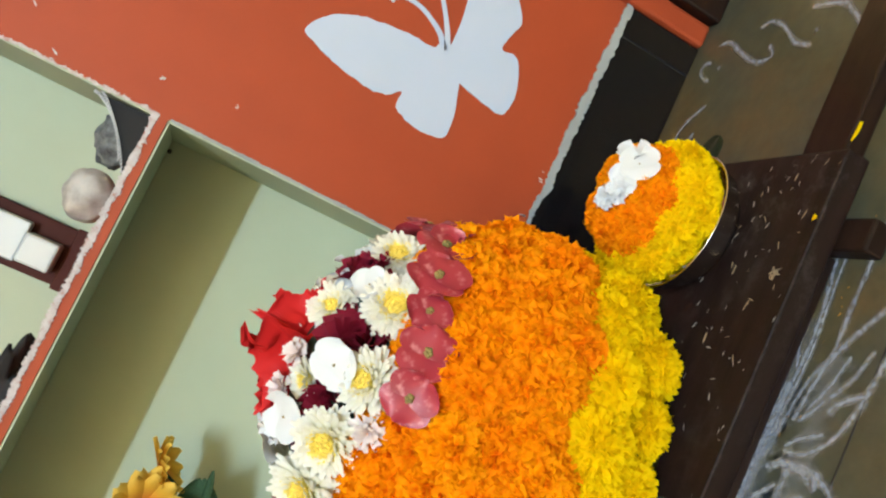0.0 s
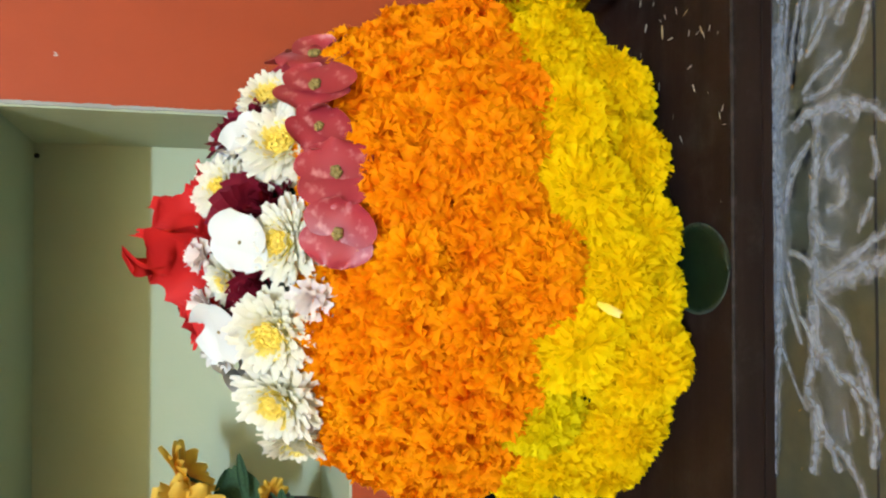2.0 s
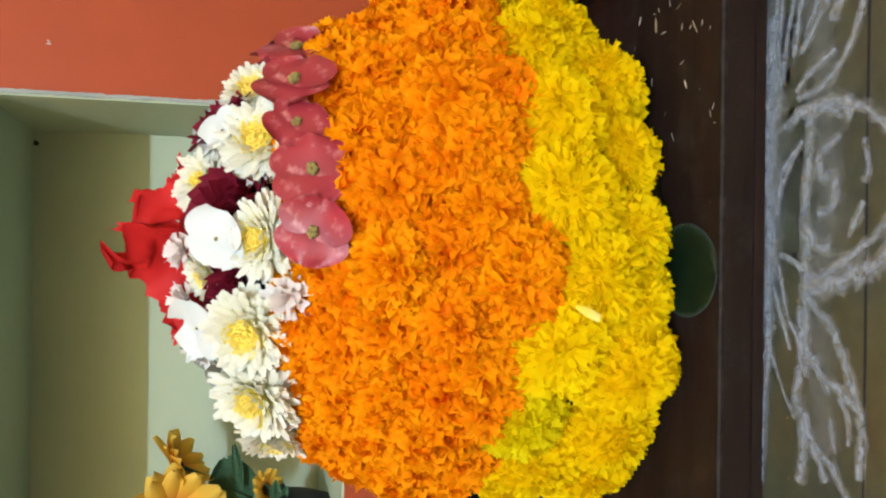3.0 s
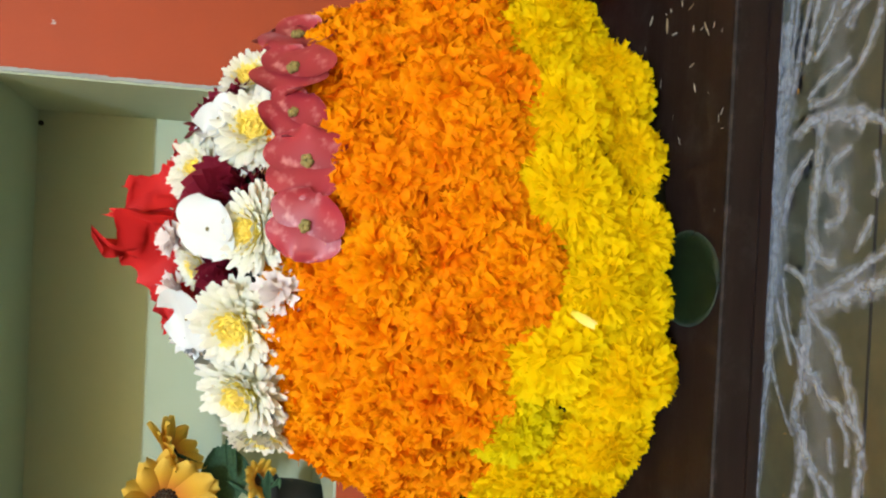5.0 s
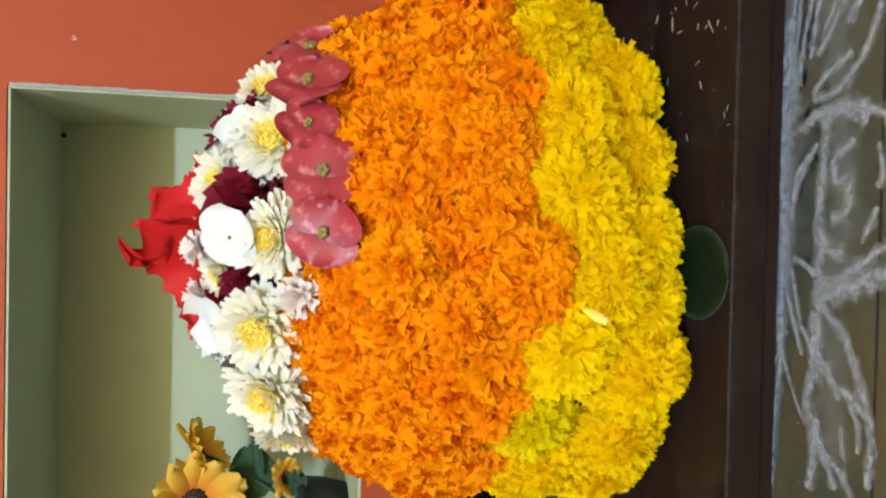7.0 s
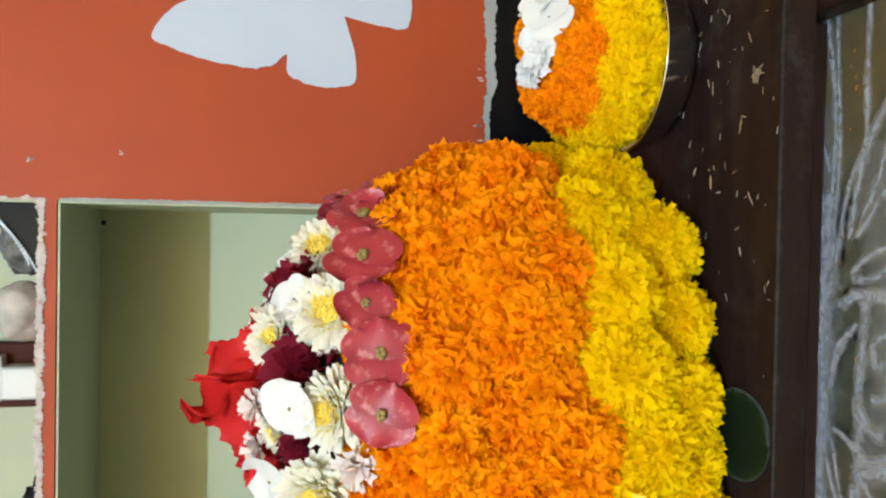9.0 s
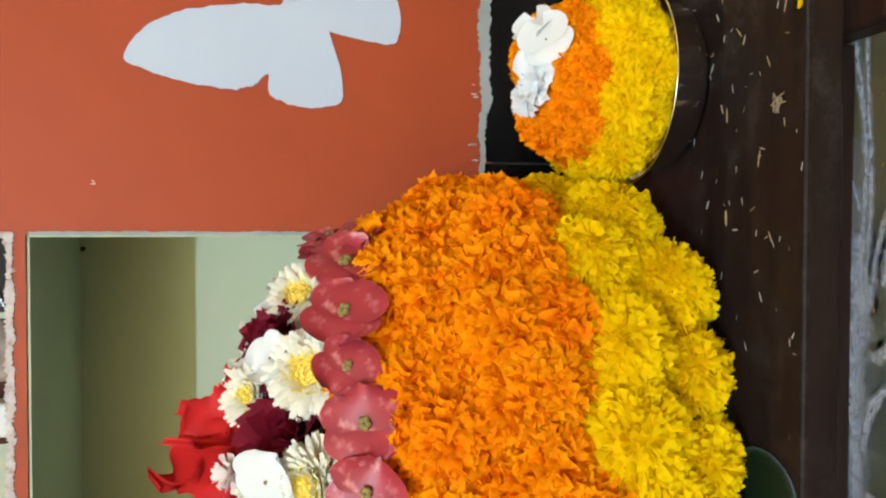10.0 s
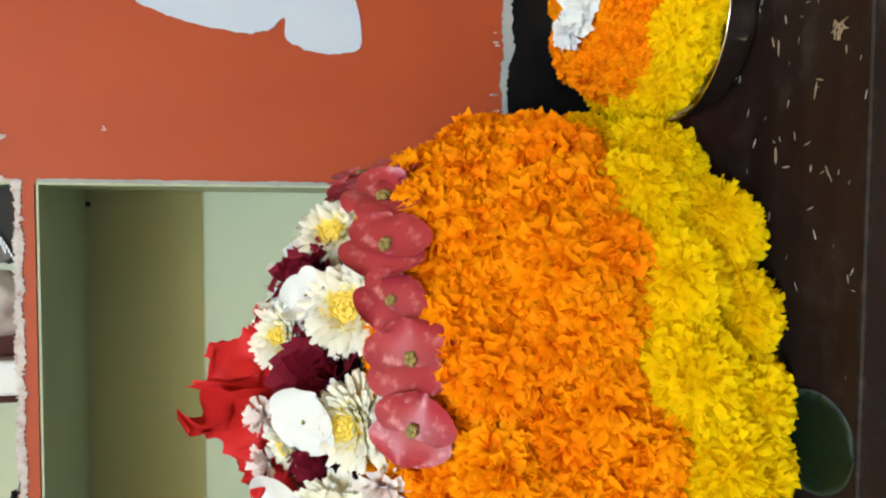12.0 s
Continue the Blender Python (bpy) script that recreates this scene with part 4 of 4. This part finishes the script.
# maroon roses
for k, (deg, z, size) in enumerate(((-72, 0.331, 1.35), (-105, 0.334, 1.0), (-26, 0.337, 1.05), (-150, 0.340, 0.7), (55, 0.332, 1.1), (135, 0.332, 1.1), (-60, 0.344, 0.8), (0, 0.34, 0.9))):
    big.one("rose", ROSES[k % 2], deg, z, size, 0.1, 0.009 if k == 2 else 0.021, "dark maroon rose", 50 * k)

# red hibiscus petals on the tip
hib = tagged(new("hibiscus"), "ragged red hibiscus standing on the tip")
hib.parent = mound
hib.location = (0.002, -0.024, 0.338)
for k, (dx, dy, dz, ln, wd, rag) in enumerate(((0.047, -0.006, 0.042, 0.056, 0.022, 0.30), (0.016, -0.010, 0.064, 0.056, 0.007, 0.35), (-0.038, -0.008, 0.048, 0.058, 0.038, 0.30), (-0.074, -0.006, 0.026, 0.078, 0.017, 0.35), (0.014, 0.03, 0.02, 0.040, 0.014, 0.25), (-0.02, 0.035, 0.018, 0.040, 0.016, 0.25))):
    bm = bmesh.new()
    uv = bm.loops.layers.uv.new("UVMap")
    d = Vector((dx, dy, dz))
    petal(bm, uv, aim(d, Vector((0.35 * (-1) ** k, 1.0, 0.0))), ln, wd, 24, 20, lambda s: 0.30 + 0.70 * math.sin(math.pi * (0.04 + 0.70 * s)) ** 1.1, 0.35, 0.25, 0.0035, 4.0, rag, 3.7 * k + 1, 1.0, 0, 0.8, 0.12)
    part("petal", bm, RED, hib)
big.one("frilly_flower", FRILLS[1], -95, 0.358, 0.8, 0.3, 0.0, "peach frilly flower")
big.one("frilly_flower", FRILLS[0], -130, 0.356, 0.8, 0.3, 0.0, "peach frilly flower")

# the small stack in its steel bowl
SX, SY = 0.111, -0.277
bm = bmesh.new()
prof = [(0.0, 0.0472), (0.046, 0.0472), (0.062, 0.0556), (0.073, 0.0680), (0.079, 0.0852), (0.0820, 0.0867), (0.0824, 0.0858), (0.0805, 0.0840), (0.0745, 0.0668), (0.063, 0.0540), (0.046, 0.0455), (0.0, 0.0455)]
rings = [[bm.verts.new((max(r, 1e-4) * math.cos(a * math.tau / 64), max(r, 1e-4) * math.sin(a * math.tau / 64), z)) for a in range(64)] for r, z in prof]
for lo, hi in zip(rings, rings[1:]):
    for i in range(64):
        bm.faces.new((lo[i], lo[(i + 1) % 64], hi[(i + 1) % 64], hi[i]))
bmesh.ops.recalc_face_normals(bm, faces=bm.faces[:])
plate = tagged(smooth(mesh_ob("steel_bowl", bm, STEEL)), "stainless steel bowl holding the small flower stack", "bowl")
plate.location = (SX, SY, -0.0001)
plate.scale = (0.89, 0.89, 0.99)
little = tagged(new("flower_stack"), "small mound of yellow and orange marigolds topped with white flowers", "flower stack", "festival flower stacks")
little.location = (SX, SY, 0.0205)
little.scale = (0.92, 0.92, 0.885)
small = Stack(little, [(0.060, 0.060), (0.08, 0.076), (0.10, 0.078), (0.125, 0.068), (0.145, 0.054), (0.16, 0.038), (0.172, 0.015)], 1.0)
core_mesh(small.profile[:-1], 1.0, 0.018, LEAF, little)
rnd = random.Random(31)
small.row("yellow_marigold", YELLOW_HEADS, 0.078, 0.044, 0.020, rnd, 0.74, 0.003, 10)
for k, deg in enumerate((-150, -112, -70, -24, 20, 62, 104, 148, 182)):
    small.one("yellow_marigold", YELLOW_HEADS[k % 4], deg, 0.101 + 0.004 * (k % 2), 0.94, 0.0, 0.021, "", 50 * k)
small.row("orange_marigold", ORANGE_HEADS, 0.128, 0.036, 0.018, rnd, 0.72, 0.003, 0)
small.row("orange_marigold", ORANGE_HEADS, 0.148, 0.034, 0.018, rnd, 0.70, 0.003, 30)
small.one("orange_marigold", ORANGE_HEADS[2], 0, 0.168, 0.7, 3.0, 0.014)
for k, (deg, z, size, roll) in enumerate(((-64, 0.156, 1.2, 100), (-38, 0.160, 1.0, 70), (-88, 0.163, 1.0, 20))):
    small.bracts(WHITES, "white_bracts", k, deg, z, size, roll, 0.2, 180, -0.006, "smooth white bracts", 0.3)
for k, (deg, z) in enumerate(((-105, 0.162), (-130, 0.166))):
    small.one("frilly_flower", FRILLS_W[k % 2], deg, z, 0.9, 0.3, -0.002, "white frilly flower")


# green leaves lying under the stacks
def leaf(name, ox, oy, oz, ang, ln, wd, tilt, label, mat=LEAF, parent=None):
    bm = bmesh.new()
    uv = bm.loops.layers.uv.new("UVMap")
    petal(bm, uv, Matrix.Identity(4), ln, wd, 20, 10, lambda s: max(0.04, 2 * math.sqrt(max(0.0, s * (1 - s)))), 0.12, -0.08, 0.0012, 4.0, 0.0, ang)
    bmesh.ops.solidify(bm, geom=bm.faces[:], thickness=0.0008)
    ob = mesh_ob(name, bm, mat, parent)
    ob.matrix_local = pose(ox, oy, oz) @ Matrix.Rotation(radians(ang), 4, "Z") @ Matrix.Rotation(radians(90 - tilt), 4, "Y")
    return tagged(ob, label, "leaf" if parent is None else "")


leaf("leaf", -0.160, -0.354, 0.049, -92, 0.066, 0.031, 2, "dark green leaf under the tall flower stack")
leaf("leaf", 0.165, -0.270, 0.080, -25, 0.046, 0.018, 8, "dark green leaf in the steel bowl")
leaf("leaf", 0.165, -0.235, 0.082, 12, 0.044, 0.018, 8, "dark green leaf in the steel bowl")

# ---- in the lower niche: artificial sunflowers ----
bunch = tagged(new("artificial_sunflowers"), "yellow artificial sunflowers with fabric leaves in a black pot", "artificial flowers")
bm = bmesh.new()
prof = [(0.0, 0.0), (0.042, 0.0), (0.050, 0.03), (0.052, 0.052), (0.056, 0.054), (0.056, 0.062), (0.049, 0.062), (0.047, 0.045), (0.0, 0.042)]
rings = [[bm.verts.new((max(r, 1e-4) * math.cos(a * math.tau / 32), max(r, 1e-4) * math.sin(a * math.tau / 32), z)) for a in range(32)] for r, z in prof]
for lo, hi in zip(rings, rings[1:]):
    for i in range(32):
        bm.faces.new((lo[i], lo[(i + 1) % 32], hi[(i + 1) % 32], hi[i]))
POT = Vector((-0.497, 0.12, SILL + t))
smooth(part("pot", bm, BLACK, bunch, "small black pot")).location = POT


def sunflower(p, face, r, seed):
    rnd = random.Random(seed)
    head = tagged(new("sunflower"), "yellow fabric sunflower head")
    head.parent = bunch
    head.matrix_local = Matrix.Translation(p) @ aim(Vector(face), Vector((0, 0, 1)))
    blades = []
    for k in range(4):
        bm = bmesh.new()
        uv = bm.loops.layers.uv.new("UVMap")
        petal(bm, uv, Matrix.Identity(4), r * 0.85, r * 0.29, 6, 4, lambda s: max(0.06, math.sin(math.pi * (0.18 + 0.76 * s)) ** 0.7), rnd.uniform(-0.4, 0.4), 0.35, 0, 1, 0.05, rnd.uniform(0, 9))
        blades.append(mesh_from(bm, "petal", [SUN_P]))
    for ring in range(2):
        for k in range(11):
            ph = (k + 0.5 * ring) * math.tau / 11 + rnd.uniform(-0.1, 0.1)
            th = 1.25 - 0.28 * ring + rnd.uniform(-0.15, 0.15)
            d = Vector((math.sin(th) * math.cos(ph), math.sin(th) * math.sin(ph), math.cos(th)))
            out = Vector((math.cos(th) * math.cos(ph), math.cos(th) * math.sin(ph), -math.sin(th)))
            set_part("petal", rnd.choice(blades), head, Matrix.Translation(Vector((math.cos(ph), math.sin(ph), 0)) * r * 0.22) @ aim(d, -out) @ Matrix.Scale(rnd.uniform(0.85, 1.08), 4))
    bm = bmesh.new()
    for k in range(70):
        q = math.sqrt((k + 0.5) / 70)
        a = k * 2.39996
        bmesh.ops.create_icosphere(bm, subdivisions=1, radius=r * 0.045, matrix=Matrix.Translation((math.cos(a) * q * r * 0.3, math.sin(a) * q * r * 0.3, r * 0.10 * (1 - q * q))))
    part("centre", bm, SUN_C, head, "dark brown seed centre")
    stem = bmesh.new()
    a, b = Vector(p), POT + Vector((0.0, 0.0, 0.045))
    mid = (a + b) / 2 + Vector((0.01, 0.02, 0.0))
    pts = [(1 - u) ** 2 * a + 2 * u * (1 - u) * mid + u * u * b for u in [k / 8 for k in range(9)]]
    for u, v in zip(pts, pts[1:]):
        bmesh.ops.create_cone(stem, segments=8, radius1=0.0022, radius2=0.0022, depth=(v - u).length * 1.1, matrix=Matrix.Translation((u + v) / 2) @ (v - u).to_track_quat("Z", "Y").to_matrix().to_4x4())
    part("stem", stem, CLOTH_L, bunch)


sunflower((-0.462, 0.100, 0.403), (0.10, -0.75, -0.35), 0.056, 1)
sunflower((-0.412, 0.130, 0.400), (0.55, -0.10, -0.80), 0.042, 2)
sunflower((-0.442, 0.110, 0.298), (0.25, -0.60, -0.70), 0.024, 3)
for p, d, ln, wd in (((-0.474, 0.135, 0.330), (1.0, -0.1, 0.20), 0.068, 0.030), ((-0.445, 0.125, 0.327), (1.0, 0.0, 0.12), 0.056, 0.0065), ((-0.50, 0.12, 0.30), (-0.8, -0.1, 0.5), 0.075, 0.028), ((-0.52, 0.11, 0.29), (-0.6, -0.3, 0.2), 0.07, 0.026), ((-0.463, 0.11, 0.290), (1.0, -0.2, 0.35), 0.034, 0.007), ((-0.463, 0.105, 0.287), (1.0, -0.2, -0.05), 0.034, 0.007), ((-0.463, 0.10, 0.284), (1.0, -0.3, -0.4), 0.030, 0.006)):
    bm = bmesh.new()
    uv = bm.loops.layers.uv.new("UVMap")
    petal(bm, uv, Matrix.Translation(p) @ aim(Vector(d), Vector((0.0, 1.0, 0.3))), ln, wd, 10, 8, lambda s: max(0.05, math.sin(math.pi * min(1, 0.06 + 0.90 * s)) ** 0.7), 0.3, 0.15, 0.001, 4.0, 0.05, ln * 90)
    part("leaf", bm, CLOTH_L, bunch, "green fabric leaf")

# ---- on the upper shelf ----
SH = lambda y: UBOT + RISE * y / DEEP
bm = bmesh.new()
bmesh.ops.create_icosphere(bm, subdivisions=4, radius=1.0)
for v in bm.verts:
    n = v.co.normalized()
    v.co = Vector((n.x * 0.034, n.y * 0.030, n.z * 0.029)) * (1 + 0.16 * noise.noise(n * 1.6) + 0.04 * noise.noise(n * 6))
ball = tagged(smooth(mesh_ob("pebble", bm, ROCK)), "rounded grey pebble on the shelf", "stone")
ball.location = (-0.118, 0.060, SH(0.06) + 0.0265)

holder = tagged(new("switch_board"), "red-brown wooden board with a white plastic socket", "switch board")
part("board", box(-0.262, -0.178, DEEP - 0.018, DEEP, 0.626, 0.80, 0.002), BROWN, holder)
part("socket", box(-0.250, -0.192, DEEP - 0.040, DEEP - 0.018, 0.695, 0.772, 0.003), PLASTIC, holder)
part("plug", box(-0.246, -0.204, DEEP - 0.052, DEEP - 0.018, 0.648, 0.694, 0.004), PLASTIC, holder)
part("rim", box(-0.266, -0.174, DEEP - 0.026, DEEP - 0.018, 0.626, 0.641, 0.002), BROWN, holder)

pouch = tagged(new("zip_pouch"), "black fabric pouch with a grey zip in the shelf corner", "pouch")
bm = bmesh.new()
arc = [Vector((-0.006 - 0.074 * u ** 1.5, 0.045, UBOT + 0.066 * (1 - u) ** 1.15 + 0.004)) for u in [k / 14 for k in range(15)]]
base_y = (0.02, 0.10)
prev = None
for p in arc:
    row = [bm.verts.new((p.x, base_y[0], p.z)), bm.verts.new((p.x, base_y[1], p.z + 0.006)), bm.verts.new((-0.004, base_y[1], UBOT + 0.008)), bm.verts.new((-0.004, base_y[0], UBOT + 0.002))]
    if prev:
        for a in range(4):
            b = (a + 1) % 4
            bm.faces.new((prev[a], prev[b], row[b], row[a]))
    prev = row
smooth(part("bag", bm, BLACK, pouch))
for p, q in zip(arc, arc[1:]):
    for u, off in ((0.1, 0.0), (0.6, 0.0), (0.1, 0.011), (0.6, 0.011)):
        c = p.lerp(q, u) + Vector((off, 0, off * 0.8))
        part("zip_tooth", box(c.x - 0.0020, c.x + 0.0020, 0.0165, 0.0205, c.z - 0.0007, c.z + 0.0007), ZIP, pouch)
bm = bmesh.new()
bmesh.ops.create_icosphere(bm, subdivisions=4, radius=1.0)
for v in bm.verts:
    n = v.co.copy()
    f = 1.0 + 0.22 * noise.noise(n * 2.1) + 0.10 * noise.noise(n * 5.0)
    v.co = Vector((-0.043 + 0.036 * n.x * f, 0.062 + 0.030 * n.y * f, SH(0.06) + 0.026 + 0.026 * n.z * f))
smooth(part("side_panel", bm, GREY_CLOTH, pouch, "crumpled grey side of the pouch"))
bm = bmesh.new()
bmesh.ops.create_icosphere(bm, subdivisions=4, radius=1.0)
for v in bm.verts:
    f = 1.0 + 0.35 * noise.noise((v.co.x * 2.2, v.co.y * 3.0, v.co.z * 3.0 + 4.0)) + 0.12 * math.sin(9 * v.co.x + 4 * v.co.z)
    v.co = Vector((-0.415 + 0.095 * v.co.x * f, 0.10 + 0.03 * v.co.y * f, SH(0.1) + 0.022 + 0.024 * v.co.z * f))
tagged(smooth(mesh_ob("folded_cloth", bm, BLACK)), "dark folded cloth on the shelf", "cloth")

# ---- single petals ----
for name, p, d, side, ln, wd, mat, label in (("fallen_petal", (0.220, -0.392, 0.0235), (0.6, -0.25, 0.05), (0, 0, 1), 0.018, 0.003, MARI_Y, "yellow petal fallen on the wooden frame"), ("fallen_petal", (0.131, -0.414, 0.0462), (0.3, -0.2, 0.05), (0, 0, 1), 0.0055, 0.0024, MARI_Y, "yellow petal crumb on the stool")):
    bm = bmesh.new()
    uv = bm.loops.layers.uv.new("UVMap")
    petal(bm, uv, Matrix.Translation(p) @ aim(Vector(d), Vector(side)), ln, wd, 6, 4, lambda s: 0.4 + 0.6 * math.sin(2.6 * s), 0.3, 0.3, 0.0005, 3.0, 0.1, 2.0)
    tagged(mesh_ob(name, bm, mat), label, "petal")
bm = bmesh.new()
uv = bm.loops.layers.uv.new("UVMap")
petal(bm, uv, Matrix.Translation((-0.180 - BX, -0.438 - BY, 0.146)) @ aim(Vector((-0.45, -0.25, -0.8)), Vector((0, -1, 0.2))), 0.0145, 0.0026, 6, 4, lambda s: 0.4 + 0.6 * math.sin(2.6 * s), 0.3, 0.3, 0.0005, 3.0, 0.1, 2.0)
part("loose_petal", bm, CHRY_C, mound, "pale cream loose petal")
